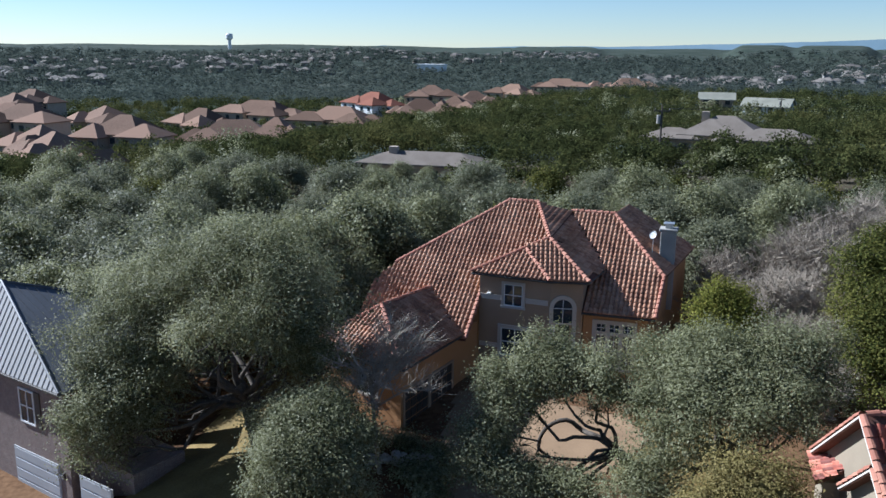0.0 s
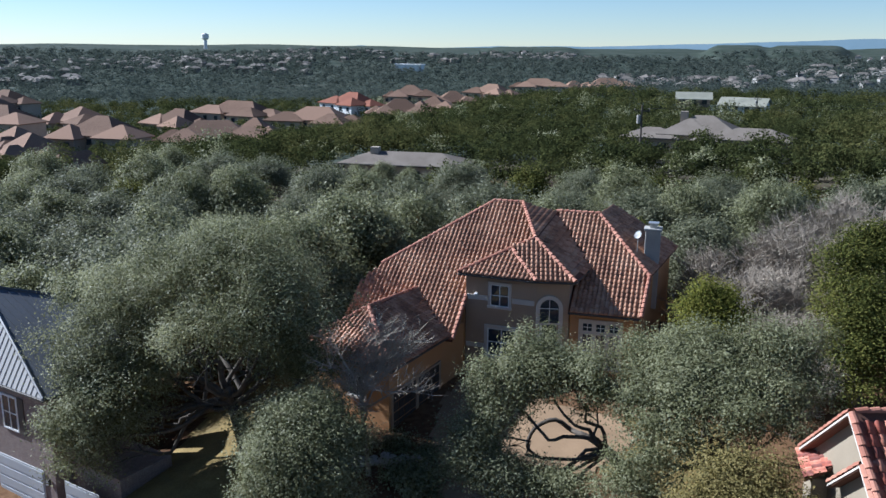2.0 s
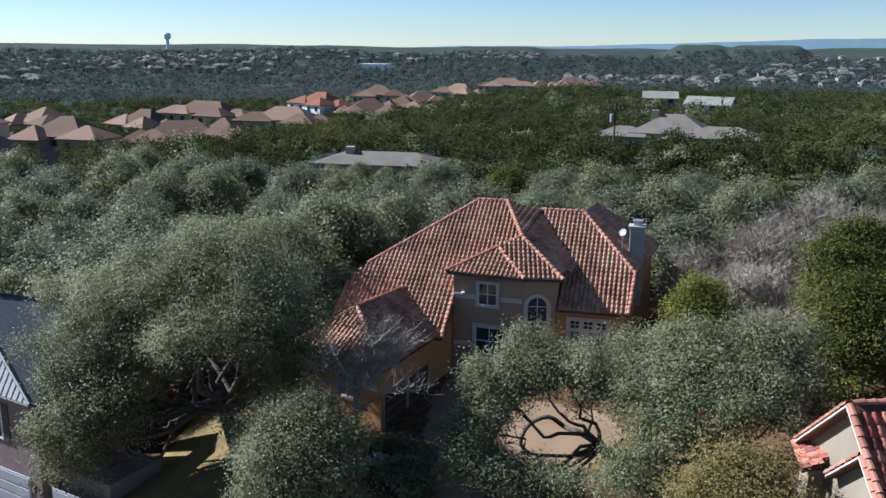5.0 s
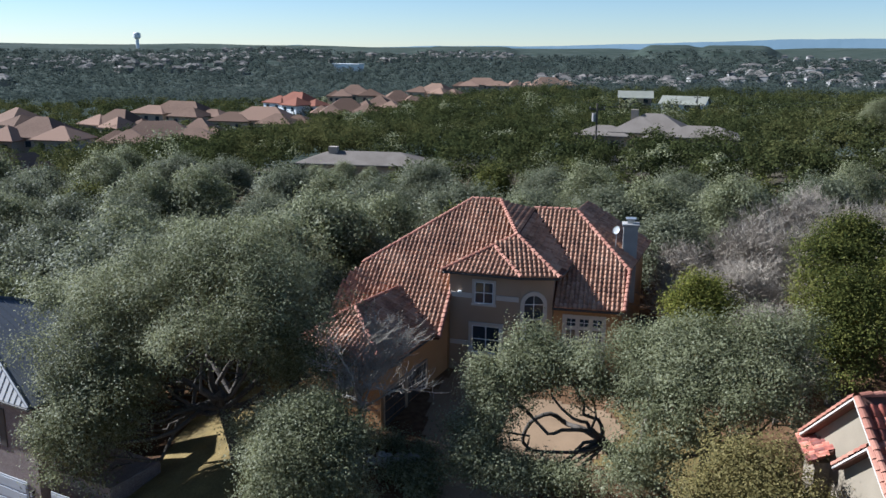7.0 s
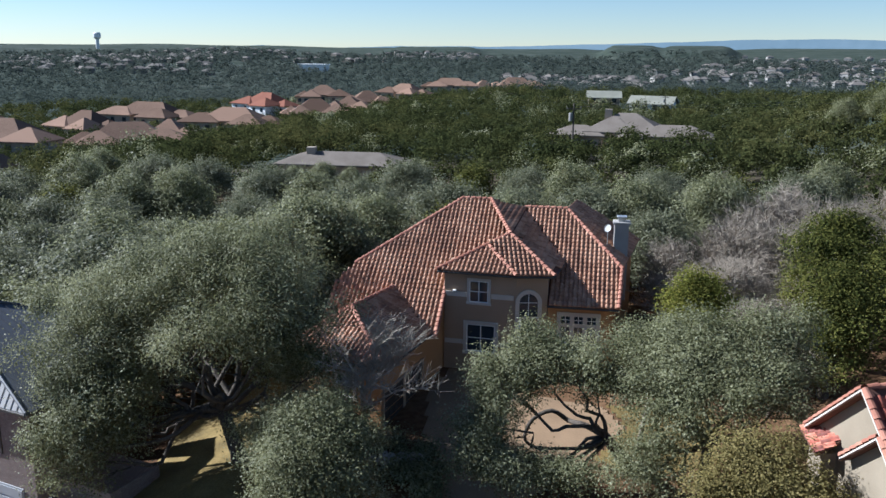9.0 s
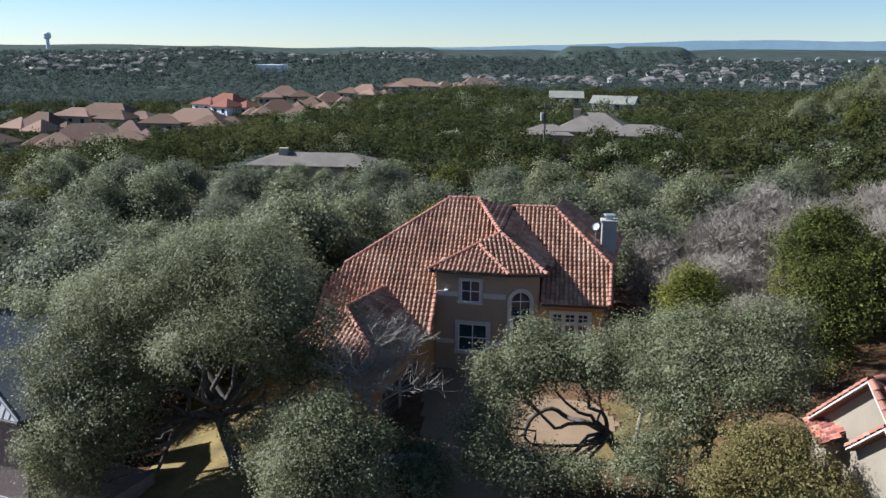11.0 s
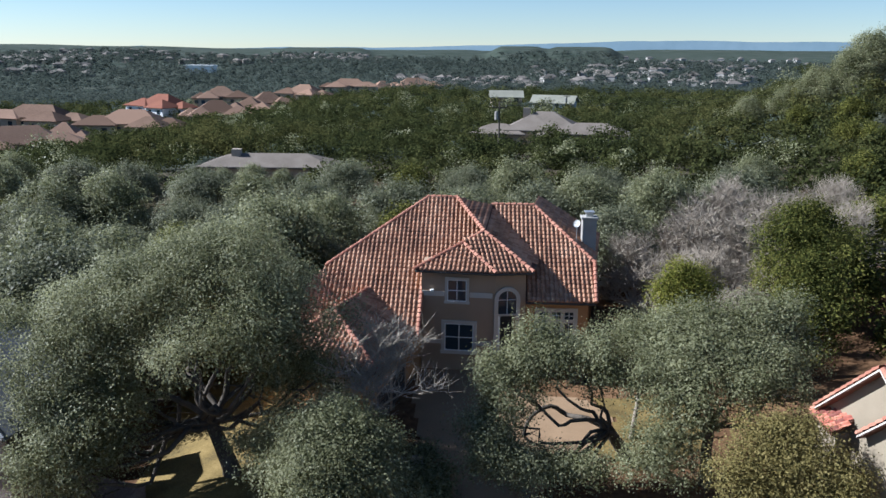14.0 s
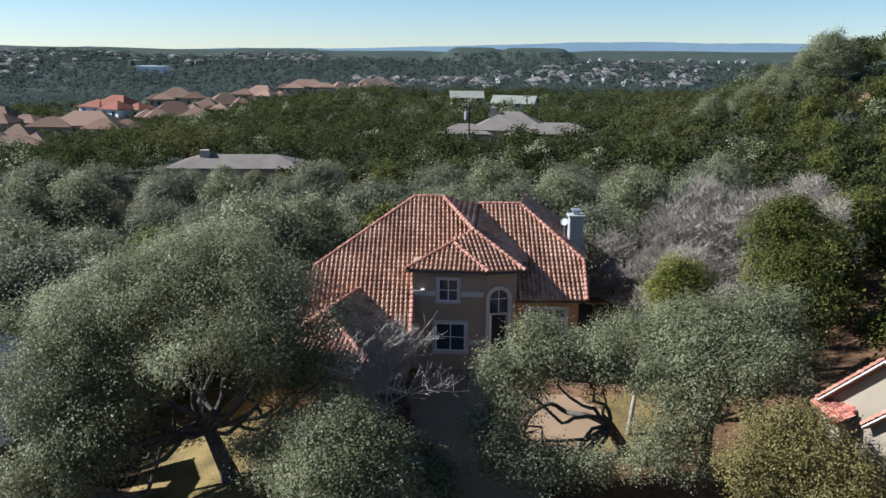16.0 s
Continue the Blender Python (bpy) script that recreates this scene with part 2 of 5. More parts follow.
def ground_z(x, y):
    """The height of the land."""
    r = math.hypot(x - 8, y + 52)
    az = math.degrees(math.atan2(x - 8, y + 52))
    z = -0.75 + 0.075 * max(-30.0, min(0.0, y + 2.0))
    z -= 3.0 * ease(8, 20, -x) * ease(-70, -10, -abs(y + 20))
    z += 2.5 * ease(16, 40, x) * ease(-60, -20, -abs(y + 10))
    field = 2.2 - 3.4 * ease(100, 230, r) - 7.0 * ease(25, 120, -x)
    k = ease(20, 80, y) if y > 0 else 0.0
    k = max(k, ease(110, 200, r))
    z = z * (1 - k) + field * k
    z += 19.0 * math.exp(-(((x - 92) / 34) ** 2 + ((y - 112) / 48) ** 2))
    z += -19 * ease(380, 680, r) + 9 * ease(1000, 2000, r) + 14 * ease(2000, 3200, r) + 11 * ease(25, 120, -x) * ease(400, 700, r)
    if r > 300:
        z += noise.noise(Vector((x / 420, y / 420, 0.3))) * 8 * ease(450, 1300, r)
    if r > 1500:
        w = ease(1700, 2500, r) * (1 - ease(3300, 3900, r))
        z += w * 12 * ease(-19, -21.5, az) * (0.75 + 0.5 * noise.noise(Vector((az / 5, 1.7, 0))))
        z += w * 14 * ease(-14.5, -13, az) * ease(-7.3, -8.6, az)
        z += w * 26 * ease(-0.3, 0.9, az) * ease(8.8, 7.6, az) * (1 - 0.35 * math.exp(-((az - 3.8) / 0.35) ** 2))
        z += ease(3600, 4500, r) * (11 + 15 * ease(5, 11, az) + 5 * noise.noise(Vector((az / 6, 4.2, 0))))
    return z + 0.12 * noise.noise(Vector((x / 7, y / 7, 0)))

# ---- ground ----


def ground_material():
    """Leaf litter round the houses, wooded land further off, its slight blue painted haze."""
    m = mat("leaf_littered_earth", [(0.06, 0.034, 0.019), (0.125, 0.071, 0.038), (0.20, 0.118, 0.064)], 0.95, 0.12, 2.5, 0.6, 0.08, spec=0.05)
    N, L = m.node_tree.nodes, m.node_tree.links
    bsdf = N["Principled BSDF"]
    near = bsdf.inputs["Base Color"].links[0].from_socket
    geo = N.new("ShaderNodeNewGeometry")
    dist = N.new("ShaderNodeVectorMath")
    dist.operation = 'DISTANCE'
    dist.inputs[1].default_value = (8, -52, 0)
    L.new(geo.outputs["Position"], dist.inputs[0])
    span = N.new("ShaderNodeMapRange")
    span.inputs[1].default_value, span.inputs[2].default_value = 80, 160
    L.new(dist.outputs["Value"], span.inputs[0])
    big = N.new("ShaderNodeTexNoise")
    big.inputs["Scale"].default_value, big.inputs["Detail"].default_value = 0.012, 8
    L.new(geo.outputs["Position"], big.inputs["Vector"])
    # Woodland greens with a little haze blue put into them.
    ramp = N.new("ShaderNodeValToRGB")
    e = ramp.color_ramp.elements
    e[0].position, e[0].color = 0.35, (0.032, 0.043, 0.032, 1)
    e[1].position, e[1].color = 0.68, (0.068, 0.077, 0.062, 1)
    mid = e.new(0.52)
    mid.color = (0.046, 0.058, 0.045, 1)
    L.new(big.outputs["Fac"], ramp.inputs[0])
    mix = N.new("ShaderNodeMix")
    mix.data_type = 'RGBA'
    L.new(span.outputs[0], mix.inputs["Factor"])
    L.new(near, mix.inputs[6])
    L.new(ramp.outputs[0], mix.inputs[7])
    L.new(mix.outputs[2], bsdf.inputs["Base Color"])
    return m


def build_ground():
    radii = []
    r = 2.0
    while r < 4700:
        radii.append(r)
        r += max(1.6, 0.024 * r)
    cx, cy = 8.0, -14.0
    angles = [math.radians(a * 0.4) for a in range(85, 375)] + [math.radians(150 + a * 4) for a in range(0, 61)]
    seg = len(angles)
    verts = [(cx, cy, ground_z(cx, cy))]
    faces = []
    for rr in radii:
        for a in angles:
            x, y = cx + rr * math.cos(a), cy + rr * math.sin(a)
            verts.append((x, y, ground_z(x, y)))
    for i in range(len(radii) - 1):
        for k in range(seg):
            a, b = 1 + i * seg + k, 1 + i * seg + (k + 1) % seg
            faces.append((a, a + seg, b + seg, b))
    faces += [(0, 1 + k, 1 + (k + 1) % seg) for k in range(seg)]
    me = bpy.data.meshes.new("ground")
    me.from_pydata(verts, [], faces)
    me.update()
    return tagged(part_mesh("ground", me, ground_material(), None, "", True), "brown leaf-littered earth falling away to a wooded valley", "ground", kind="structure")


build_ground()


def drape(name, outline, lift, step, material, label, category):
    """A sheet lying on the land inside a plan outline."""
    xs, ys = [p[0] for p in outline], [p[1] for p in outline]
    inside = lambda x, y: sum(((a[1] > y) != (b[1] > y)) and (x < (b[0] - a[0]) * (y - a[1]) / (b[1] - a[1]) + a[0]) for a, b in zip(outline, outline[1:] + outline[:1])) % 2
    bm = bmesh.new()
    grid = {}
    nx, ny = int((max(xs) - min(xs)) / step) + 1, int((max(ys) - min(ys)) / step) + 1

    def v(i, j):
        if (i, j) not in grid:
            x, y = min(xs) + i * step, min(ys) + j * step
            grid[i, j] = bm.verts.new((x, y, ground_z(x, y) + lift))
        return grid[i, j]

    for i in range(nx):
        for j in range(ny):
            if inside(min(xs) + (i + .5) * step, min(ys) + (j + .5) * step):
                bm.faces.new((v(i, j), v(i + 1, j), v(i + 1, j + 1), v(i, j + 1)))
    return tagged(part(name, bm, material, None, "", True), label, category, kind="structure")


drape("driveway", [(0.9, 0.3), (5.0, 0.3), (6.5, -3.0), (10.9, -3.6), (12.2, -6.0), (10.5, -9.5), (7.5, -14), (9, -40), (3, -40), (2.3, -12.0), (1.0, -9), (0.2, -4)], 0.06, 0.3, M_CONC, "buff concrete driveway, mostly in the shade of oaks", "driveway")
drape("lawn", [(-15, -34), (-5, -34), (-5.5, -10), (-8, 6), (-17, 6), (-14, -12)], 0.05, 0.4, M_GRASSDRY, "strip of dry golden winter lawn", "lawn")
drape("side_lawn", [(11.2, -3.4), (17.5, -3.0), (17, -9), (13, -11.5), (10.6, -9.8), (12.4, -6)], 0.05, 0.3, M_GRASSDRY, "patch of dry golden lawn under the oaks", "lawn")

drape("patio", [(14.5, 21.5), (22, 21.5), (22, 27.5), (16, 28)], 0.06, 0.4, M_PATIO, "pale concrete patio beyond the fence", "patio")

# ---- the tiled house ----
S = 0.6
house = thing("house", "two-storey tan stucco house with a red clay tile roof", "house")


def in_poly(p, poly):
    x, y = p
    c = False
    for (x0, y0), (x1, y1) in zip(poly, poly[1:] + poly[:1]):
        if (y0 > y) != (y1 > y) and x < (x1 - x0) * (y - y0) / (y1 - y0) + x0:
            c = not c
    return c


def tile_profile(width, length):
    """One S-shaped clay tile, its foot at the origin, running up along y."""
    prof = []
    for k in range(6):
        a = math.pi * k / 5
        prof.append((-math.cos(a) * width * 0.32 - width * 0.12, math.sin(a) * width * 0.27))
    prof.append((width * 0.5, 0.0))
    n = len(prof)
    v = [(x, 0, z + 0.068) for x, z in prof] + [(x, length * 1.06, z) for x, z in prof] + [(x, 0, -0.01) for x, z in prof]
    f = [(i, i + 1, n + i + 1, n + i) for i in range(n - 1)] + [(2 * n + i, 2 * n + i + 1, i + 1, i) for i in range(n - 1)]
    return np.array(v), np.array(f)


TILE_W, TILE_L = 0.30, 0.40
TV, TF = tile_profile(TILE_W, TILE_L)
tile_mesh = raw_mesh("roof_tile", TV, TF)
tile_mesh.materials.append(M_TILE_PIECE)
loose_v, loose_f = [], []


def facet(points, roof, pieces=0, fall=None):
    """One roof plane: its boards, and the tiles that lie on it, in rows across its fall."""
    pts = [Vector(p) for p in points]
    nrm = (pts[1] - pts[0]).cross(pts[2] - pts[0]).normalized()
    if nrm.z < 0:
        nrm = -nrm
        pts = pts[::-1]
    part("roof_deck", slab(pts, 0.16), M_UNDER, roof)
    d = Vector((*(fall or nrm.xy), 0)).normalized()
    up = (-d - nrm * nrm.dot(-d)).normalized()
    u = up.cross(nrm)
    if u.cross(up).dot(nrm) < 0:
        u = -u
    o = pts[0]
    flat = [((p - o).dot(u), (p - o).dot(up)) for p in pts]
    u0, u1 = min(p[0] for p in flat), max(p[0] for p in flat)
    v0, v1 = min(p[1] for p in flat), max(p[1] for p in flat)
    basis = np.array([u, up, nrm]).T
    rng = random.Random(int(abs(o.x * 97 + o.y * 31 + o.z * 7) * 10))
    j = 0
    v = v0 - 0.03
    while v < v1:
        uu = u0 + TILE_W / 2
        while uu < u1:
            if in_poly((uu, v + TILE_L * 0.5), flat) and in_poly((uu, v + 0.1), flat):
                w = (uu + rng.uniform(-.006, .006), v + rng.uniform(-.008, .008), 0.03 + rng.uniform(0, .008))
                if pieces > 0:
                    pieces -= 1
                    ob = new("roof_tile", tile_mesh)
                    ob.parent = roof
                    m = Matrix.Identity(4)
                    for a, col in enumerate((u, up, nrm)):
                        for b in range(3):
                            m[b][a] = col[b]
                    m.translation = o + u * w[0] + up * w[1] + nrm * w[2]
                    ob.matrix_basis = m
                else:
                    q = (TV + np.array(w)) @ basis.T + np.array(o)
                    loose_f.append(TF + sum_verts[0])
                    sum_verts[0] += len(q)
                    loose_v.append(q)
            uu += TILE_W
        v += TILE_L
        j += 1


sum_verts = [0]


def cap_mesh():
    bm = bmesh.new()
    rings = []
    for t, r, lift in ((0, 0.13, 0.04), (0.46, 0.155, 0.075)):
        rings.append([bm.verts.new((math.cos(math.pi * k / 5) * r, t, lift + math.sin(math.pi * k / 5) * r)) for k in range(6)])
    for k in range(5):
        bm.faces.new((rings[0][k], rings[1][k], rings[1][k + 1], rings[0][k + 1]))
    bm.faces.new(rings[1])
    bmesh.ops.recalc_face_normals(bm, faces=bm.faces[:])
    me = bpy.data.meshes.new("ridge_cap")
    bm.to_mesh(me)
    me.materials.append(M_CAP)
    return me


CAP = cap_mesh()


def caps(a, b, roof, name="ridge_cap"):
    """A row of half-round cap tiles from a down to b."""
    a, b = Vector(a), Vector(b)
    d = (b - a).normalized()
    side = d.cross(Vector((0, 0, 1))).normalized()
    upv = side.cross(d)
    n = max(1, round((b - a).length / 0.42))
    for i in range(n):
        ob = new(name, CAP)
        ob.parent = roof
        m = Matrix.Identity(4)
        for c, col in enumerate((side, d, upv)):
            for r in range(3):
                m[r][c] = col[r]
        m.translation = a + (b - a) * i / n
        ob.matrix_basis = m


roof = new("roof")
roof.parent = house
roof["label"] = "hipped red and tan clay tile roof"

RL, RR = (0.3, 8.9, 9.4), (2.4, 8.9, 9.4)
gL, hB, gR = (0.0, 0.0, 6.2), (5.2, -0.5, 6.2), (7.6, 0.0, 6.2)
g1, g2 = (4.43, 3.2, 8.1), (3.06, 2.2, 7.5)
main_z = lambda y: 9.4 - S * (8.9 - y)
right_z = lambda x: 6.2 + S * (7.6 - x)
XL = -7.3
rk_top, rk_bot = (0.4, 1.2, main_z(1.2)), (0.4, -2.6, main_z(-2.6))
# long front slope
hl = (XL + 1.0, 2.6, main_z(2.6))
facet([RL, hl, (XL, 1.0, main_z(1.0)), (XL, -2.6, main_z(-2.6)), rk_bot, (0.4, 2.6, main_z(2.6)), (4.43, 4.6, main_z(4.6)), (4.8, 6.5, main_z(6.5)), RR], roof, 0)
# entry roof: two front planes, the plane that falls to the right, the hidden one to the left
facet([gL, hB, g2], roof, 120)
facet([hB, gR, g1, g2], roof, 180)
VB, V1 = (8.1, 3.9, 6.28), (4.9, 8.5, 8.98)
facet([gR, VB, g1], roof, fall=(1, -0.1))
facet([g1, VB, V1], roof, fall=(1, -0.1))
facet([g1, V1, RR], roof, fall=(1, -0.1))
part("roof_deck", slab([gL, g1, (1.8, 4.4, 5.8)], 0.1), M_UNDER, roof)
part("roof_deck", slab([g1, (4.2, 6.3, 7.6), (1.8, 4.4, 5.8)], 0.1), M_UNDER, roof)
# right wing
wing_z = lambda y: 4.17 + 0.58 * (y - 0.2)
RP = (8.0, 8.5, wing_z(8.5))
facet([(7.2, 0.2, 4.17), (11.75, 0.2, 4.17), (11.95, 3.4, wing_z(3.4)), RP, (4.9, 8.5, wing_z(8.5)), (8.1, 3.9, wing_z(3.9)), (7.2, 3.4, wing_z(3.4))], roof)
facet([(11.95, 3.4, wing_z(3.4)), (13.4, 13.0, wing_z(3.4)), (8.6, 12.5, wing_z(8.5)), RP], roof)
for a, b in ((RL, RR), (hl, RL), (g1, gL), (g2, hB), (g1, gR), (RR, g1), (RP, (11.95, 3.4, wing_z(3.4))), ((4.9, 8.5, RP[2]), RP), ((11.95, 3.4, wing_z(3.4)), (11.75, 0.2, 4.2)), (rk_top, rk_bot)):
    caps(a, b, roof)
# garage wing in front
GE = 2.75
gp, gtop = (-3.1, 0.9, main_z(0.9)), (-4.5, -4.5, 4.74)
gfr, gfl, gbr, gbl = (-1.2, -9.35, GE), (-8.0, -7.3, GE), (0.15, -2.7, GE), (-7.2, -2.6, GE)
facet([gp, gtop, gfr, gbr], roof)
facet([gtop, gfl, gfr], roof)
facet([gp, gbl, gfl, gtop], roof)
for a, b in ((gp, gtop), (gtop, gfr), (gtop, gfl)):
    caps(a, b, roof)
tiles_me = raw_mesh("roof_tiles", np.concatenate(loose_v), np.concatenate(loose_f))
tagged(part_mesh("roof_tiles", tiles_me, M_TILE, roof, "overlapping curved clay tiles"), kind="stuff")

# walls
gz = -1.6
entry = part("entry_wall", prism([(0.4, 0.55), (5.2, 0.15), (7.2, 0.55), (7.2, 8), (0.4, 8)], gz, 6.22), M_STUCCO, house)
part("wing_wall", prism([(7.25, 0.75), (11.3, 0.75), (11.4, 12), (7.25, 12)], gz, 4.1), M_STUCCO_OR, house)
part("main_wall", prism([(-6.7, 0.5), (0.35, 0.5), (0.35, 13), (-6.7, 13)], gz, 3.6), M_STUCCO_OR, house)
part("garage_wall", prism([(-7.4, -6.9), (-1.6, -8.75), (-0.4, -2.6), (0.3, 0.45), (-7.0, 0.45)], gz - 0.4, 2.7), M_STUCCO_OR, house)
part("side_wall", prism([(11.2, 3.5), (11.6, 3.5), (12.9, 12.5), (11.2, 12.5)], gz, 5.9), M_STUCCO_OR, house)
# chimney with a metal cowl
chim = part("chimney", boxes((11.35, 12.35, 6.4, 7.3, 3, 8.45), (11.25, 12.45, 6.3, 7.4, 8.45, 8.62), bevel=0.03), M_GREYSTUC, house, "grey stuccoed chimney")
part("cowl", boxes((11.6, 12.1, 6.6, 7.1, 8.62, 8.9), (11.5, 12.2, 6.5, 7.2, 8.9, 8.98), bevel=0.02), M_METALCAP, chim)


def dish():
    bm = bmesh.new()
    rings = []
    for k in range(5):
        rr = 0.3 * k / 4
        rings.append([bm.verts.new((rr * math.cos(a * math.tau / 16), rr * math.sin(a * math.tau / 16), 0.5 * rr * rr)) for a in range(16)] if k else [bm.verts.new((0, 0, 0))])
    for a in range(16):
        bm.faces.new((rings[0][0], rings[1][a], rings[1][(a + 1) % 16]))
        for k in range(1, 4):
            bm.faces.new((rings[k][a], rings[k + 1][a], rings[k + 1][(a + 1) % 16], rings[k][(a + 1) % 16]))
    bmesh.ops.solidify(bm, geom=bm.faces[:], thickness=0.02)
    return bm


sd = thing("satellite_dish", "small white satellite dish fixed on the tile roof", "dish", (10.9, 5.9, 7.95))
d0 = part("reflector", dish(), M_WHITE, sd, smooth=True)
d0.matrix_basis = pose(0, 0, 0.3, 60, 0, -35)
part("mast", tube(bmesh.new(), [(0, 0, -0.9), (0.02, 0.05, 0.1), (0.02, 0.03, 0.28)], [0.025, 0.025, 0.025], 8), M_METALCAP, sd)


def window(parent, x0, x1, z0, z1, y, cols, rows, trim=0.16, name="window", open_lower=False):
    """A framed sash window set on a wall that faces -y."""
    w = new(name)
    w.parent = parent
    w.matrix_basis = pose(0, y, 0)
    if trim:
        part("trim", boxes((x0 - trim, x1 + trim, -0.09, 0, z1, z1 + trim), (x0 - trim, x0, -0.09, 0, z0, z1), (x1, x1 + trim, -0.09, 0, z0, z1), (x0 - trim - .04, x1 + trim + .04, -0.13, 0, z0 - trim, z0)), M_TRIM, w, "cream stucco surround")
    part("pane", boxes((x0, x1, -0.02, -0.005, z0, z1)), M_GLASS, w)
    f = 0.055
    fr = [(x0, x1, -0.055, -0.02, z0, z0 + f), (x0, x1, -0.055, -0.02, z1 - f, z1), (x0, x0 + f, -0.055, -0.02, z0 + f, z1 - f), (x1 - f, x1, -0.055, -0.02, z0 + f, z1 - f)]
    for i in range(1, cols):
        x = x0 + (x1 - x0) * i / cols
        fr.append((x - .03, x + .03, -0.05, -0.02, z0 + f, z1 - f))
    for j in range(1, rows):
        z = z0 + (z1 - z0) * j / rows
        fr.append((x0 + f, x1 - f, -0.048, -0.02, z - .025, z + .025))
    part("window_frame", boxes(*fr), M_WHITE, w)
    return w


# front wall: left part is not square to the wing; its windows hang on a turned frame
ang = math.degrees(math.atan2(0.15 - 0.55, 5.2 - 0.4))
w1 = window(house, 2.1, 3.36, 4.05, 5.5, 0, 2, 2)
w2 = window(house, 1.95, 3.85, 0.66, 2.52, 0, 2, 2, 0.22)
wall_y = lambda x: 0.55 - 0.4 * (x - 0.4) / 4.8 - 0.006
for w, xm in ((w1, 2.73), (w2, 2.9)):
    w.matrix_basis = pose(xm, wall_y(xm), 0, 0, 0, ang) @ pose(-xm, 0, 0)
for x0, x1, z0, z1 in ((0.45, 1.9, 4.35, 4.68), (3.56, 5.05, 4.35, 4.68), (0.45, 1.68, 1.08, 1.38), (4.12, 5.05, 1.08, 1.38)):
    band = part("band_course", boxes((x0, x1, -0.05, 0.01, z0, z1)), M_TRIM, house, "cream stucco band")
    band.matrix_basis = pose(2.7, wall_y(2.7), 0, 0, 0, ang) @ pose(-2.7, 0, 0)
lamp = thing("wall_lamp", "small white security lamp on the upper wall", "lamp", (1.1, 0.36, 4.75))
part("lamp_head", boxes((-.12, .12, -.1, .12, -.07, .07), bevel=0.03), M_WHITE, lamp)


def arch_band(xc, r0, r1, zs, z0, y0, y1):
    """A round-headed surround of two jambs and an arch."""
    bm = bmesh.new()
    n = 18
    pts = [(xc - r0, z0)] + [(xc - r0 * math.cos(math.pi * k / n), zs + r0 * math.sin(math.pi * k / n)) for k in range(n + 1)] + [(xc + r0, z0)]
    out = [(xc - r1, z0)] + [(xc - r1 * math.cos(math.pi * k / n), zs + r1 * math.sin(math.pi * k / n)) for k in range(n + 1)] + [(xc + r1, z0)]
    A, B = [[bm.verts.new((x, y, z)) for x, z in pts] for y in (y0, y1)]
    C, D = [[bm.verts.new((x, y, z)) for x, z in out] for y in (y0, y1)]
    for i in range(len(pts) - 1):
        bm.faces.new((A[i], C[i], C[i + 1], A[i + 1]))
        bm.faces.new((C[i], D[i], D[i + 1], C[i + 1]))
        bm.faces.new((A[i + 1], B[i + 1], B[i], A[i]))
    return bm


def arch_panel(xc, r, zs, z0, y0, y1):
    bm = bmesh.new()
    n = 18
    pts = [(xc - r, z0), (xc + r, z0)] + [(xc + r * math.cos(math.pi * k / n), zs + r * math.sin(math.pi * k / n)) for k in range(n + 1)]
    A, B = [[bm.verts.new((x, y, z)) for x, z in pts] for y in (y0, y1)]
    bm.faces.new(A)
    bm.faces.new(B[::-1])
    for i in range(len(pts)):
        j = (i + 1) % len(pts)
        bm.faces.new((A[j], A[i], B[i], B[j]))
    return bm


entry_way = new("entry_door")
entry_way.parent = house
entry_way["label"] = "tall arched entrance with a dark door and fanlight"
ang2 = math.degrees(math.atan2(0.4, 2.0))
entry_way.matrix_basis = pose(6.0, 0.31 - 0.006, 0, 0, 0, ang2)
part("surround", arch_band(0, 0.60, 0.86, 4.25, -1.2, -0.12, 0.02), M_TRIM, entry_way, "cream stucco arch")
part("fanlight", arch_panel(0, 0.60, 4.25, 3.28, -0.03, -0.01), M_GLASS, entry_way)
part("transom", boxes((-0.6, 0.6, -0.09, -0.03, 3.16, 3.28)), M_TRIM, entry_way)
part("door", boxes((-0.45, 0.45, -0.05, -0.01, -1.2, 3.16), bevel=0.01), M_DARK, entry_way, "dark panelled door")
part("sidelight", boxes((-0.6, -0.45, -0.045, -0.01, -1.2, 3.16)), M_WHITE, entry_way)
part("mullion", boxes((-0.02, 0.02, -0.07, -0.03, 3.28, 4.8), (-0.58, 0.58, -0.065, -0.03, 4.22, 4.26)), M_WHITE, entry_way)

# wing window: a white frame of three small lights over three tall ones
wing = new("wing_window")
wing.parent = house
wing.matrix_basis = pose(0, 0.744, 0)
part("window_frame", boxes((7.85, 10.65, -0.06, 0, 3.35, 3.62), (7.85, 10.65, -0.06, 0, 2.62, 2.86), (7.85, 10.65, -0.06, 0, 0.3, 0.5), *[(x, x + 0.28, -0.058, 0, 0.5, 3.35) for x in (7.85, 8.69, 9.53, 10.37)]), M_TRIM, wing)
for x in (8.13, 8.97, 9.81):
    part("pane", boxes((x, x + 0.56, -0.02, -0.005, 2.86, 3.35)), M_GLASS, wing)
    part("pane", boxes((x, x + 0.56, -0.02, -0.005, 0.5, 2.62)), M_GLASS, wing)
    part("glazing_bar", boxes((x + .26, x + .30, -0.035, -0.02, 2.86, 3.35), (x, x + .56, -0.033, -0.02, 3.08, 3.12), (x + .26, x + .30, -0.035, -0.02, 0.5, 2.62), (x, x + .56, -0.033, -0.02, 1.5, 1.54)), M_WHITE, wing)

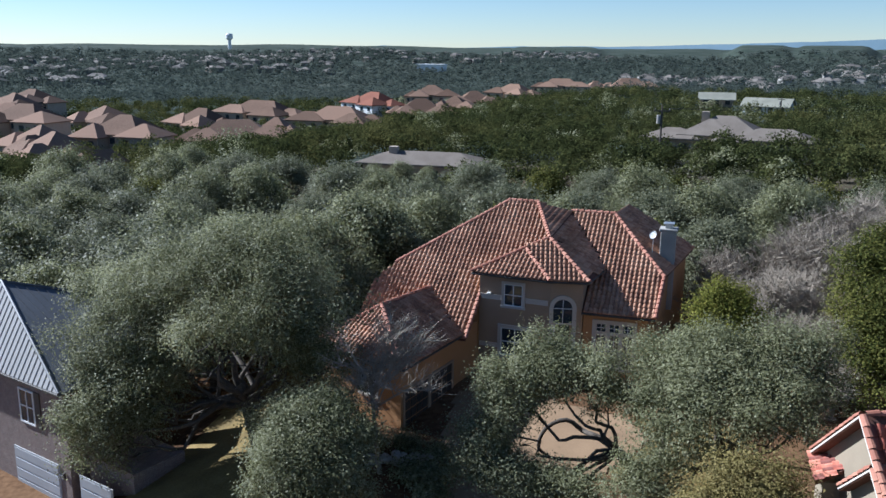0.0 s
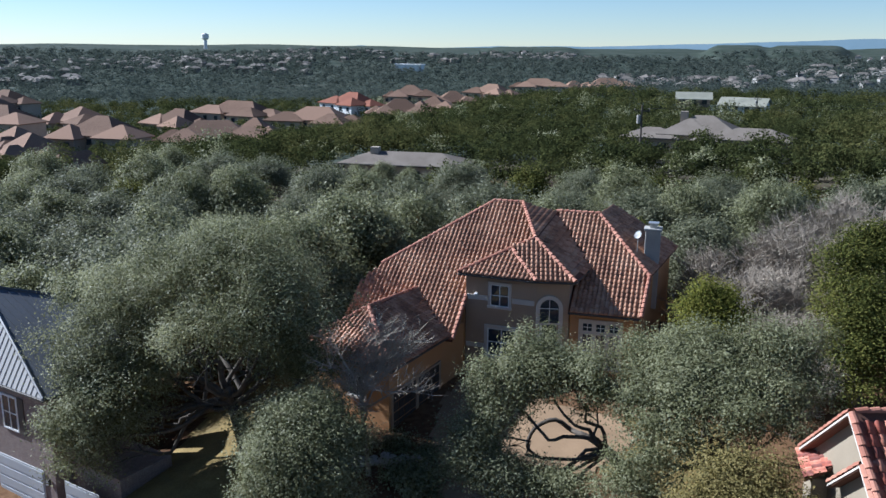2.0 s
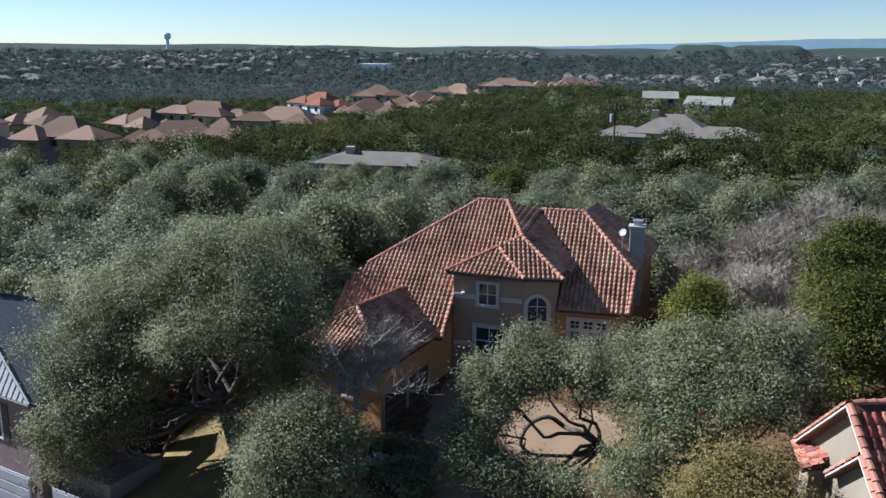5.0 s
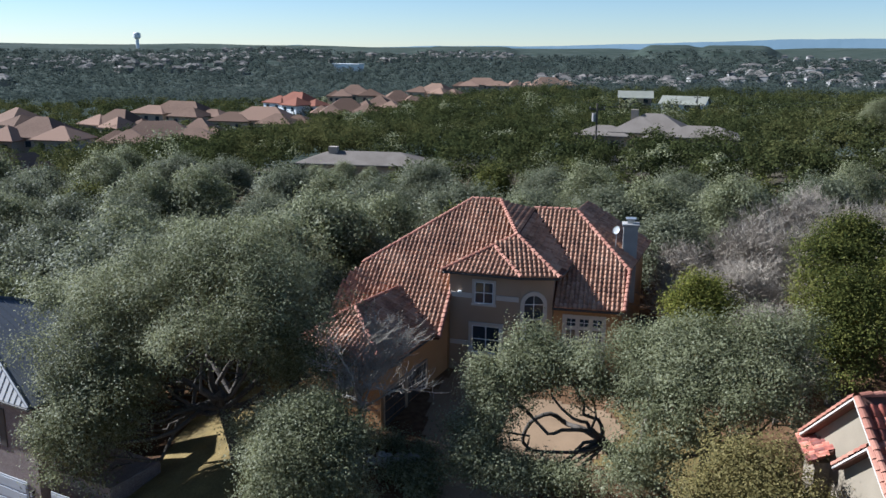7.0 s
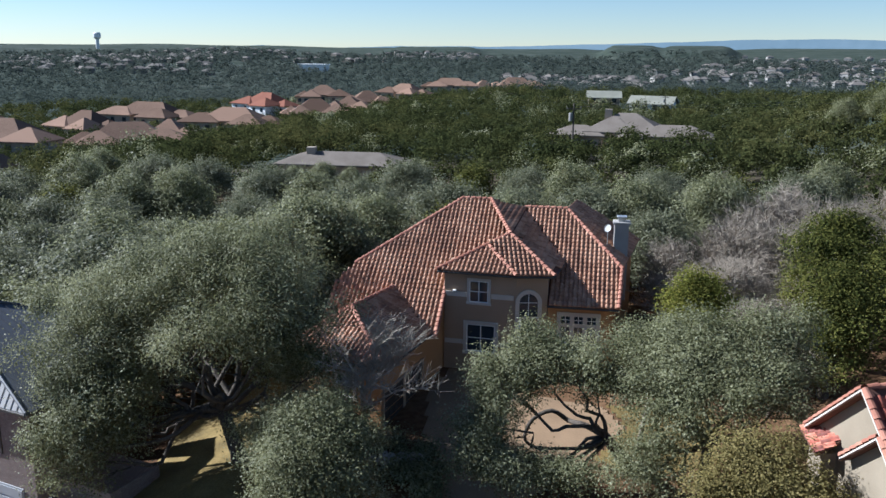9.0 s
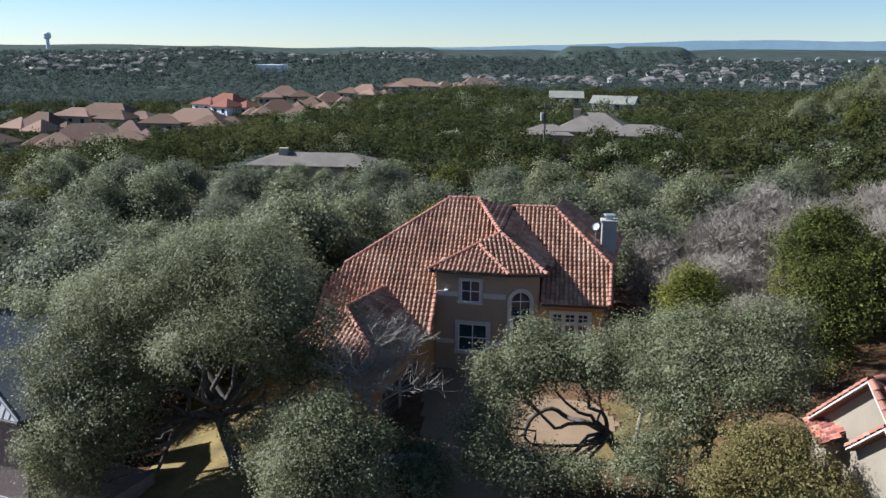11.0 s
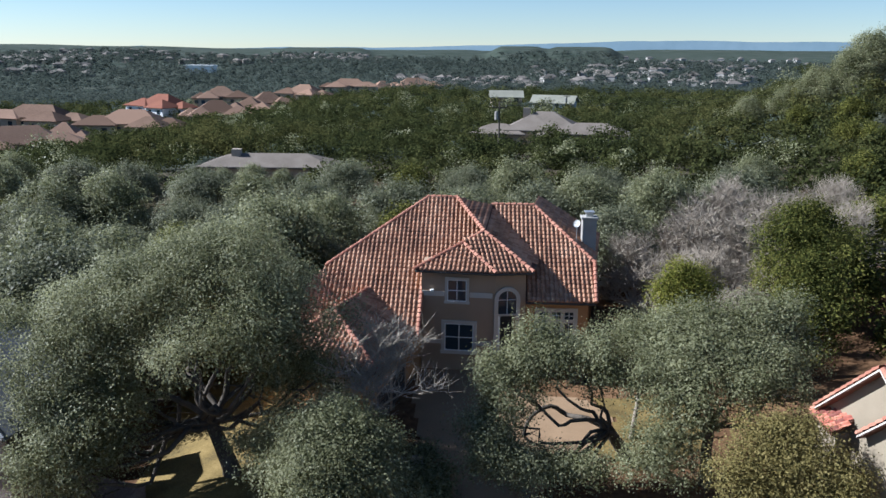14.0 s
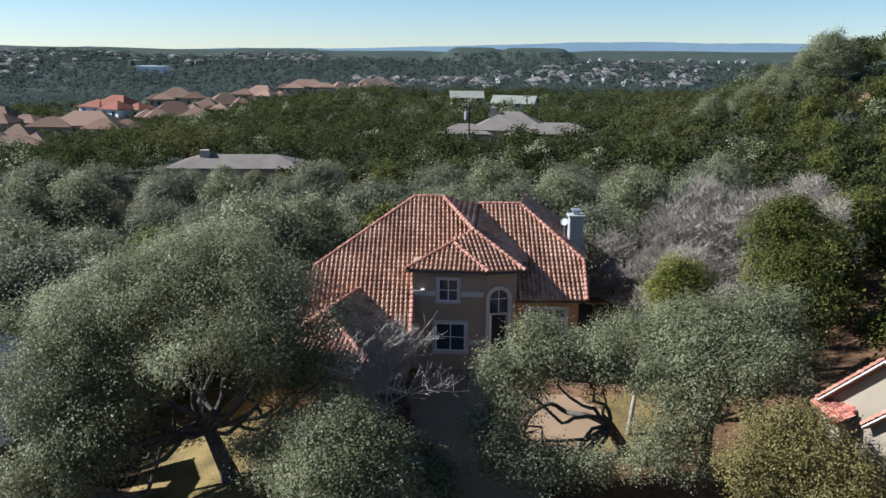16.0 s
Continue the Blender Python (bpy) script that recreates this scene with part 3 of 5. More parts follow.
# gutters along the eaves
for a, b in ((gL, hB), (hB, gR), ((7.2, 0.2, 4.17), (11.75, 0.2, 4.17)), (gfr, gbr), (gfl, gfr), (gR, (8.1, 3.8, 6.2))):
    part("gutter", tube(bmesh.new(), [Vector(a) + Vector((0, -.02, -.1)), Vector(b) + Vector((0, -.02, -.1))], [0.075, 0.075], 6), M_FASCIA, house)

# garage doors in the wall that faces the court
gdir = Vector((1.2, 6.15, 0)).normalized()
for k, s0 in enumerate((0.3, 3.3)):
    g = new("garage_door")
    g.parent = house
    g["label"] = "dark brown panelled garage door"
    p = Vector((-1.6, -8.75, 0)) + gdir * s0
    g.matrix_basis = pose(p.x + 0.006, p.y, -1.5, 0, 0, math.degrees(math.atan2(gdir.y, gdir.x)))
    for j in range(4):
        for i in range(4):
            part("panel", boxes((0.06 + i * 0.68, 0.68 + i * 0.68, -0.05, 0.0, 0.05 + j * 0.6, 0.6 + j * 0.6), bevel=0.02), M_GARAGE, g)
    part("jamb", boxes((-0.12, 0.04, -0.09, 0, 0, 2.55), (2.74, 2.9, -0.09, 0, 0, 2.55), (0.04, 2.74, -0.09, 0, 2.42, 2.55)), M_STUCCO, g)
# front garage window
gw = window(house, -0.6, 0.6, 0.4, 1.7, 0, 2, 2, 0.14)
gw.matrix_basis = pose(-3.9, -8.02, 0, 0, 0, math.degrees(math.atan2(-1.85, 5.8))) @ pose(0, -0.01, 0)

# ---- trees ----


def sub_lobes(rng, lobes, count=7, ratio=0.46):
    """Breaks each lobe of a crown into smaller bunches that sit on it unevenly."""
    out = []
    for x, y, z, r in lobes:
        out.append((x, y, z, r * 0.72))
        for k in range(count):
            a, up = k * 2.4 + rng.uniform(0, 1.5), rng.uniform(-0.45, 1.0)
            w = math.sqrt(max(0.05, 1 - up * up))
            q, d = r * ratio * rng.uniform(0.6, 1.15), r * rng.uniform(0.55, 0.85)
            out.append((x + d * w * math.cos(a), y + d * w * math.sin(a), z + d * up * 0.85, q))
    return out


def leaf_cloud(rng, lobes, n, size, flat=0.85, lift=0.6, clump=0, tuft=0.3):
    """Small leaf sprays on the shells of several lobes: n three-cornered blades in all."""
    c = np.array([l[:3] for l in lobes])
    rad = np.array([l[3] for l in lobes])
    w = rad ** 2 / (rad ** 2).sum()
    idx = rng.choice(len(lobes), n, p=w)
    d = rng.normal(size=(n, 3))
    d /= np.linalg.norm(d, axis=1)[:, None]
    d[:, 2] = np.where(d[:, 2] < -0.35, -d[:, 2], d[:, 2])
    depth = 1 - 0.5 * rng.random(n) ** 1.5
    lump = 1 + 0.16 * np.sin(d[:, 0] * 7 + idx) * np.cos(d[:, 1] * 6 + idx * 2) + 0.1 * np.sin(d[:, 2] * 13 + d[:, 0] * 11)
    p = c[idx] + d * (rad[idx] * depth * lump)[:, None] * np.array([1, 1, flat])
    if clump:
        m = max(1, n // clump)
        own = rng.integers(0, m, n)
        off = np.clip(rng.normal(size=(n, 3)), -1.7, 1.7) * (tuft * (0.5 + 1.0 * rng.random(m)))[own][:, None]
        p, d = p[own] + off, d[own]
        d = d + off / tuft * 0.45
        d /= np.linalg.norm(d, axis=1)[:, None]
    else:
        p = p + rng.uniform(-1, 1, (n, 3)) * (rad[idx] * 0.16)[:, None]
    nrm = d + rng.normal(size=(n, 3)) * 0.5
    nrm[:, 2] += lift
    nrm /= np.linalg.norm(nrm, axis=1)[:, None]
    t = np.cross(nrm, rng.normal(size=(n, 3)))
    t /= np.linalg.norm(t, axis=1)[:, None]
    b = np.cross(nrm, t)
    s = (size * (0.6 + 0.8 * rng.random(n)))[:, None]
    q = np.stack([p - t * s * 0.8, p - b * s * 0.62 + t * s * 0.5, p + b * s * 0.62 + t * s * 0.5], 1).reshape(-1, 3)
    f = np.arange(3 * n).reshape(-1, 3)
    return q, f


def crown_lobes(rng, r, h0, h1, count, spread=1.0):
    """Lobes of a broad, uneven crown."""
    out = []
    for k in range(count):
        a = k * 2.4 + rng.uniform(-.4, .4)
        q = math.sqrt((k + 0.5) / count)
        rr = r * rng.uniform(0.22, 0.40)
        dist = (r - rr * 0.8) * q * spread
        z = h0 + (h1 - h0 - rr) * (1 - 0.75 * q ** 2.2) * rng.uniform(0.82, 1.0)
        out.append((dist * math.cos(a), dist * math.sin(a), max(z, h0 + 0.3), rr))
    return out


def limbs(bm, rng, base, lobes, r0, fork=0.3, lean=(0, 0), at=None, split=False):
    """A trunk that forks into a limb for each lobe."""
    base = Vector(base)
    top = max(l[2] for l in lobes)
    knee = base + Vector((lean[0], lean[1], (top - base.z) * fork))
    knee = Vector(at) if at else knee
    tube(bm, [base - Vector((0, 0, 0.5)), base + (knee - base) * 0.15, base + (knee - base) * 0.6 + Vector((rng.uniform(-.15, .15), rng.uniform(-.15, .15), 0)), knee], [r0 * 1.5, r0 * 1.1, r0 * 0.92, r0 * 0.8], 9)
    apart, stem = [], bm
    for l in lobes:
        if split:
            bm = bmesh.new()
            apart.append(bm)
        e = Vector(l[:3])
        m = knee.lerp(e, 0.5) + Vector((rng.uniform(-.5, .5), rng.uniform(-.5, .5), -0.12 * (e - knee).length + rng.uniform(-.2, .3)))
        k = r0 * min(0.6, 0.2 + l[3] * 0.09)
        wig = 0.11 * (e - knee).length
        jog = lambda s: Vector((rng.uniform(-s, s), rng.uniform(-s, s), rng.uniform(-s * .6, s * .8)))
        tube(bm, *smooth_path([knee - Vector((0, 0, 0.1)), knee.lerp(m, 0.3) + jog(wig * .7), knee.lerp(m, 0.65) + jog(wig), m + jog(wig * .6), m.lerp(e, 0.35) + jog(wig), m.lerp(e, 0.7) + jog(wig), e], [k, k * 0.9, k * 0.78, k * 0.64, k * 0.5, k * 0.34, k * 0.16], 2), 6)
        for _ in range(4):
            s = m.lerp(e, rng.uniform(0.2, 1.0))
            v = Vector((rng.gauss(0, 1), rng.gauss(0, 1), rng.uniform(-.1, 1))).normalized() * l[3] * rng.uniform(0.6, 0.95)
            tube(bm, [s, s + v * 0.5 + Vector((0, 0, rng.uniform(-.1, .2))), s + v], [k * 0.3, k * 0.2, k * 0.07], 4)
    return apart


def make_tree(name, label, seed, r, h0, h1, count, leaves, size, leaf_mat, trunk_r=0.3, flat=0.8, lean=(0, 0), group="", lobes=None, z0=0.0, fork=0.3, at=None, clump=26, tuft=0.42, split=False, fill=()):
    rng, nrg = random.Random(seed), np.random.default_rng(seed)
    t = thing(name, label, "tree", group=group)
    lobes = lobes or crown_lobes(rng, r, h0, h1, count)
    bm = bmesh.new()
    trunk = limbs(bm, rng, (0, 0, z0), lobes, trunk_r, lean=lean, fork=fork, at=at, split=split)
    stem = part("trunk", bm, M_BARK, t, smooth=True)
    for limb in trunk:
        part("limb", limb, M_BARK, stem, smooth=True)
    q, f = leaf_cloud(nrg, sub_lobes(rng, list(lobes) + list(fill)), leaves, size, flat, 0.6, clump, tuft)
    part_mesh("crown", raw_mesh("crown", q, f), leaf_mat, t)
    return t


def bare_tree(name, label, seed, h, r, bark, group="", n0=9, z0=0.0, tips=5, twig=0.016):
    """A leafless tree: trunk, limbs, branches and a haze of twigs."""
    rng = random.Random(seed)
    t = thing(name, label, "tree", group=group)
    bm = bmesh.new()
    tw = bmesh.new()

    def grow(p, d, length, rad, level):
        q = p + d * length * 0.5 + Vector((rng.uniform(-1, 1), rng.uniform(-1, 1), rng.uniform(-.3, .6))) * length * 0.07
        e = p + d * length
        if level < 3:
            tube(bm if level < 2 else tw, [p, q, e], [rad, rad * 0.8, rad * 0.55], 6 if level < 2 else 3)
        else:
            tube(tw, [p, e], [rad, rad * 0.4], 3)
        if level >= 4:
            return
        for k in range((n0, 5, tips, 4)[level]):
            s = q.lerp(e, rng.uniform(0.1, 1.0)) if level else p.lerp(e, rng.uniform(0.35, 1.0))
            v = (d * 0.55 + Vector((rng.gauss(0, 1), rng.gauss(0, 1), rng.uniform(-.1, .9))).normalized() * 0.85).normalized()
            grow(s, v, length * rng.uniform(0.5, 0.75) * (1.0 if level else r / h * 1.6), max(rad * 0.48, (0.03, 0.02, twig, twig * 0.8)[level]), level + 1)

    grow(Vector((0, 0, z0 - 0.3)), Vector((rng.uniform(-.08, .08), rng.uniform(-.08, .08), 1)).normalized(), h * 0.5, h * (0.022 if twig > 0.014 else 0.013), 0)
    part("trunk", bm, bark, t, smooth=True)
    tagged(part("branchwork", tw, bark, t), kind="stuff")
    return t


def place(tree, x, y, s=1.0, rz=0.0, first=False, dz=0.0):
    m = pose(x, y, ground_z(x, y) + dz, 0, 0, rz) @ Matrix.Diagonal((s, s, s, 1))
    if first:
        tree.matrix_world = m
        return tree
    c = copy_thing(tree, Matrix.Identity(4))
    c.matrix_basis = m
    return c


def lobed_tree(name, label, seed, base, lobes, leaves, size, leaf_mat, trunk_r, knee, flat=0.85, category="tree"):
    """A tree whose crown is made of the given lobes, in metres of the plan."""
    z = ground_z(*base)
    o = Vector((base[0], base[1], z))
    rel = [(x - o.x, y - o.y, zz - o.z, r) for x, y, zz, r in lobes]
    fill = []
    for i, p in enumerate(rel):
        for q in rel[i + 1:]:
            gap = math.dist(p[:3], q[:3])
            if 0.55 * (p[3] + q[3]) < gap < 1.25 * (p[3] + q[3]):
                fill.append(((p[0] + q[0]) / 2, (p[1] + q[1]) / 2, (p[2] + q[2]) / 2 + 0.15 * gap, 0.36 * (p[3] + q[3])))
    t = make_tree(name, label, seed, 0, 0, 0, 0, leaves, size, leaf_mat, trunk_r, flat, lobes=rel, at=tuple(Vector(knee) - o), clump=34, tuft=0.34, split=True, fill=fill)
    t.matrix_world = pose(*o)
    return t

# near oaks
oak_left = lobed_tree("live_oak", "broad live oak with dense grey-green leaves over the dry lawn", 11, (-8.3, -13.1), [(-16.5, -14.8, 3.9, 3.1), (-16.8, -16.8, 0.2, 1.9), (-14.2, -13.2, 6.7, 3.4), (-11.7, -11.6, 8.5, 3.2), (-7.6, -11.8, 9.0, 3.1), (-4.3, -13.6, 7.0, 2.4), (-8.7, -16.8, 6.2, 2.8), (-14.0, -16.6, 2.2, 2.4), (-15.0, -18.0, -0.9, 2.1), (-5.8, -15.3, 5.9, 2.2), (-3.2, -14.2, 4.6, 1.4), (-18.0, -13.4, 5.9, 2.3), (-16.4, -18.4, 1.0, 1.7), (-10.5, -8.6, 6.9, 2.5), (-13.5, -8.9, 7.3, 2.5), (-7.4, -9.2, 6.6, 2.0), (-4.6, -12.4, 3.4, 1.7), (-5.4, -11.0, 1.4, 1.5), (-13.0, -13.6, 3.2, 2.2), (-12.8, -15.6, 1.0, 1.6), (-15.2, -14.8, -0.3, 1.7), (-6.4, -13.2, 3.6, 1.5)], 290000, 0.068, M_OAK, 0.42, (-9.7, -12.2, 0.9))
oak_low = lobed_tree("live_oak", "low bushy live oak in front of the garage", 14, (-1.1, -20.6), [(-2.4, -20.0, 3.2, 1.7), (-0.8, -20.6, 2.2, 1.5), (-2.7, -21.4, 1.4, 1.4), (0.0, -19.3, 2.7, 1.1), (-1.7, -18.6, 3.7, 1.2), (-3.4, -20.6, 0.8, 1.2), (-1.0, -21.3, 0.6, 1.5), (0.8, -20.2, 0.9, 1.1), (-3.7, -19.4, 1.9, 1.4), (-3.5, -17.6, 3.0, 1.4), (-2.0, -16.6, 3.5, 1.4), (-0.2, -17.4, 2.6, 1.3), (-6.5, -15.3, 1.1, 1.4), (-5.4, -16.9, 0.5, 1.4), (-5.0, -15.4, 2.2, 1.2)], 110000, 0.068, M_OAK, 0.22, (-1.1, -20.6, 0.4))
oak_right = lobed_tree("live_oak", "spreading live oak with dark twisting limbs before the house", 12, (12.4, -10.0), [(7.5, -11.5, 5.2, 1.8), (5.7, -12.7, 3.6, 2.0), (4.8, -13.9, 1.9, 1.4), (9.3, -12.4, 4.7, 1.9), (10.7, -12.3, 3.8, 1.4), (4.9, -15.9, 0.6, 1.4), (7.3, -15.6, 0.1, 1.4), (9.7, -15.4, 0.4, 1.3), (8.6, -14.2, -0.4, 1.1), (6.0, -14.6, 0.3, 1.4)], 90000, 0.068, M_OAK, 0.34, (11.0, -12.0, 1.1))
oak_side = lobed_tree("live_oak", "rounded live oak beside the spreading oak", 13, (16.0, -12.6), [(13.0, -10.3, 5.4, 2.1), (15.7, -11.5, 5.6, 2.4), (18.2, -11.8, 5.5, 2.3), (19.6, -12.1, 4.8, 1.8), (13.1, -13.3, 4.4, 2.0), (15.6, -14.5, 4.0, 2.2), (18.0, -14.8, 4.4, 1.9), (12.9, -15.3, 2.4, 1.6), (11.8, -16.3, 1.1, 1.4), (14.0, -16.4, 1.1, 1.4), (20.0, -11.1, 7.0, 1.4)], 130000, 0.068, M_OAK, 0.3, (16.0, -12.6, 1.6))
yellow = lobed_tree("yellowing_oak", "low oak with yellowing olive leaves", 33, (16.3, -19.7), [(16.3, -19.6, 3.4, 1.7), (15.1, -19.5, 2.6, 1.3), (17.7, -19.9, 4.1, 1.4), (16.7, -19.7, 4.7, 0.9), (15.4, -20.2, 1.0, 1.2), (17.0, -20.4, 1.4, 1.3), (18.5, -21.2, 2.2, 1.4), (19.0, -22.2, 0.6, 1.5), (18.9, -20.6, 3.6, 1.1), (19.4, -22.4, 2.0, 1.0)], 66000, 0.062, M_YELLOWOAK, 0.2, (16.3, -19.7, 0.2))
cedar_small = lobed_tree("cedar_tree", "small bright olive-green cedar behind the oaks", 34, (15.8, -6.4), [(15.8, -6.5, 6.9, 1.4), (15.6, -6.5, 8.0, 0.8), (16.7, -6.6, 6.9, 1.0), (14.8, -6.4, 6.4, 0.9), (15.8, -6.4, 5.0, 1.6), (15.8, -6.4, 3.0, 1.7), (15.2, -6.5, 7.7, 0.5), (16.3, -6.6, 7.8, 0.5), (14.5, -6.5, 7.1, 0.4)], 36000, 0.07, M_CEDARLIGHT, 0.16, (15.8, -6.4, 3.5))
cedar_tall = lobed_tree("cedar_tree", "tall dense olive-green cedar beside the bare trees", 35, (24.0, -1.6), [(23.0, 0.5, 9.0, 1.9), (24.0, -1.8, 6.9, 2.4), (22.7, -1.5, 6.0, 2.0), (25.6, 0.9, 9.1, 2.2), (24.9, -4.1, 5.0, 2.0), (23.0, -3.6, 4.4, 1.6), (24.2, 0.0, 10.6, 0.9), (23.4, -0.8, 9.7, 0.8), (24.9, -0.2, 10.2, 0.9), (22.2, -1.0, 8.2, 0.9), (25.2, -2.6, 8.0, 1.2), (23.6, -3.0, 7.4, 1.2), (24.4, -3.2, 3.0, 1.8), (23.0, -2.6, 2.2, 1.8)], 64000, 0.08, M_CEDAR, 0.3, (24.0, -1.4, 3.6))

# the wood round the house
oakM = make_tree("oak_tree", "mature live oak in the wood round the house", 21, 4.9, 1.4, 9.5, 24, 25000, 0.115, M_OAK, 0.3, group="oaks round the house")
oakN = make_tree("oak_tree", "pale grey-leaved oak in the wood round the house", 22, 4.9, 1.2, 9.0, 26, 25000, 0.115, M_OAKG, 0.3, group="oaks round the house")
cedar = make_tree("cedar_tree", "dense olive-green cedar on the slope", 23, 3.2, 0.6, 7.5, 18, 12000, 0.14, M_CEDAR, 0.22, group="cedars on the slope")
rng = random.Random(5)
unplaced = [oakM, oakN, cedar]


def put(tree, x, y, s):
    place(tree, x, y, s, rng.uniform(0, 360), tree in unplaced)
    if tree in unplaced:
        unplaced.remove(tree)


for y, x0, x1, step, s in ((-6, -38, -23, 7.0, 1.15), (2, -46, -11, 6.6, 1.25), (10, -50, -9, 6.4, 1.2), (18, -54, 18, 6.3, 1.08), (26, -58, 22, 6.6, 1.05), (34, -62, 30, 7.0, 1.0), (43, -50, 38, 7.6, 0.95)):
    x = x0
    while x <= x1:
        kind = rng.choice((oakM, oakN, oakN, oakM, cedar)) if y > 0 else rng.choice((oakM, oakN))
        px, py = x + rng.uniform(-1.6, 1.6), y + rng.uniform(-1.8, 1.8)
        if not (-35 < px < -13 and 42 < py < 66):
            put(kind, px, py, s * rng.uniform(0.86, 1.08))
        x += step
for x, y, s in ((29, 6, 1.1), (31, -4, 1.0), (35, 14, 1.1), (36, 2, 1.05), (40, 10, 1.1), (33, 22, 1.0), (41, 24, 1.0), (46, 16, 1.0), (52, 28, 1.1), (28, 26, .9)):
    put(cedar, x, y, s)
for k in range(16):
    put(cedar, 50 + 3.1 * k + rng.uniform(-2, 2), 52 + (k * 17) % 38 + rng.uniform(-2, 2), rng.uniform(.85, 1.1))
bare = bare_tree("bare_tree", "leafless pale grey tree with fine twigs", 31, 9.5, 4.6, M_PALEBARK, "bare trees", n0=15, tips=9)
place(bare, 18.6, 7, first=True)
for x, y, s in ((21, 10, 1.2), (18, 13, 1.15), (31, 12, 1.15), (34, 20, 1.15), (28, 24, 1.2), (36, 28, 1.1), (24, 3, .85), (24.5, 9, 1.15), (22, 15, 1.2), (27, 14, 1.2), (25, 19, 1.2), (20, 2.5, .76), (29, 18, 1.15), (18.5, -1.5, .6), (20.5, -4, .64), (22, -1, .7), (19.5, 1, .76), (17, 3.5, .8), (15.5, 9.5, 1.0), (21.5, 5.5, .85)):
    place(bare, x, y, s, rng.uniform(0, 360))
small = bare_tree("bare_tree", "slender leafless tree with pale twigs before the garage", 32, 9.5, 3.6, M_SILVERBARK, n0=15, tips=7, twig=0.0125)
place(small, -1.0, -13.4, 1.22, first=True)
for x in (-31, -28, -24.4, -20.6, -17.4, -14.6):
    put(oakM if rng.random() < .5 else oakN, x, 49.5 + rng.uniform(-1.5, 1.5), rng.uniform(.48, .62))
# the ring of limbs that hangs low from the spreading oak
part("low_limb", tube(bmesh.new(), *smooth_path([Vector(p) - Vector((12.4, -10.0, ground_z(12.4, -10.0))) for p in ((11.1, -11.9, 1.0), (10.0, -11.3, 1.3), (9.1, -10.0, 0.9), (8.2, -10.0, 1.4), (7.2, -10.2, 0.9), (6.8, -10.3, -0.1), (7.1, -10.2, -0.6), (7.9, -10.4, -0.8))], [.17, .15, .13, .12, .11, .1, .08, .04]), 7), M_BARK, oak_right, smooth=True)
for x, y, s in ((-12.4, 2.0, 1.15), (-18.2, -2.5, 1.2), (-10.4, 9.5, 1.1)):
    put(oakN if x < -13 else oakM, x, y, s)
shrub_lobes = [(0, 0, .45, .6), (.5, .2, .35, .5), (-.5, .1, .35, .5), (.1, -.4, .3, .45)]
shrub = make_tree("shrub", "low dark evergreen shrub in the bed by the drive", 51, 0, 0, 0, 0, 1800, 0.1, M_OAK, 0.05, lobes=shrub_lobes, group="shrubs by the drive")
shrub["category"] = "shrub"
for i, (x, y, s) in enumerate(((1.9, -13.0, 1.0), (0.6, -13.3, .9), (-2.6, -11.4, 1.0), (-0.4, -10.6, .9), (1.5, -10.9, .8), (-3.6, -12.6, 1.1), (2.1, -14.4, 1.0))):
    place(shrub, x, y, s, i * 50, i == 0)

# ---- far land ----
SCREEN = []
CLEAR = [(17, 102, 18, 12), (-25, 60, 12, 9), (11.5, 256, 9, 22), (28, 238, 11, 20)]


def hip_house(name, label, x, y, z, w, d, h, rise, rz, roof_mat, wall_mat, group="", chim=False, wings=()):
    """A far house: walls, hipped roof planes, windows."""
    t = thing(name, label, "house", (x, y, z), rz, group)
    for cx, cy, ww, dd, hh, rs in ((0, 0, w, d, h, rise),) + tuple(wings):
        part("wall", boxes((cx - ww / 2, cx + ww / 2, cy - dd / 2, cy + dd / 2, -6, hh)), wall_mat, t)
        o = 0.6
        x0, x1, y0, y1 = cx - ww / 2 - o, cx + ww / 2 + o, cy - dd / 2 - o, cy + dd / 2 + o
        m = min(ww, dd) / 2 + o
        bm = bmesh.new()
        tops = [(x0 + m, (y0 + y1) / 2), (x1 - m, (y0 + y1) / 2)] if ww >= dd else [((x0 + x1) / 2, y0 + m), ((x0 + x1) / 2, y1 - m)]
        base = [bm.verts.new(p) for p in ((x0, y0, hh), (x1, y0, hh), (x1, y1, hh), (x0, y1, hh))]
        low = [bm.verts.new(p) for p in ((x0, y0, hh - .25), (x1, y0, hh - .25), (x1, y1, hh - .25), (x0, y1, hh - .25))]
        a, b = (bm.verts.new((*p, hh + rs)) for p in tops)
        if ww >= dd:
            fs = ((base[0], base[1], b, a), (base[1], base[2], b), (base[2], base[3], a, b), (base[3], base[0], a))
        else:
            fs = ((base[0], base[1], a), (base[1], base[2], b, a), (base[2], base[3], b), (base[3], base[0], a, b))
        for f in fs:
            bm.faces.new(f)
        for i in range(4):
            bm.faces.new((low[i], low[(i + 1) % 4], base[(i + 1) % 4], base[i]))
        bm.faces.new(low[::-1])
        part("roof", bm, roof_mat, t)
        nwin = max(2, int(ww / 4))
        for i in range(nwin):
            wx = cx - ww / 2 + ww * (i + .5) / nwin
            part("window", boxes((wx - .7, wx + .7, cy - dd / 2 - .06, cy - dd / 2 + .02, hh - 2.2, hh - .8)), M_GLASS, t)
    if chim:
        part("chimney", boxes((-w * .3, -w * .3 + 1.2, -1, .1, h, h + rise + .6)), wall_mat, t)
    return t


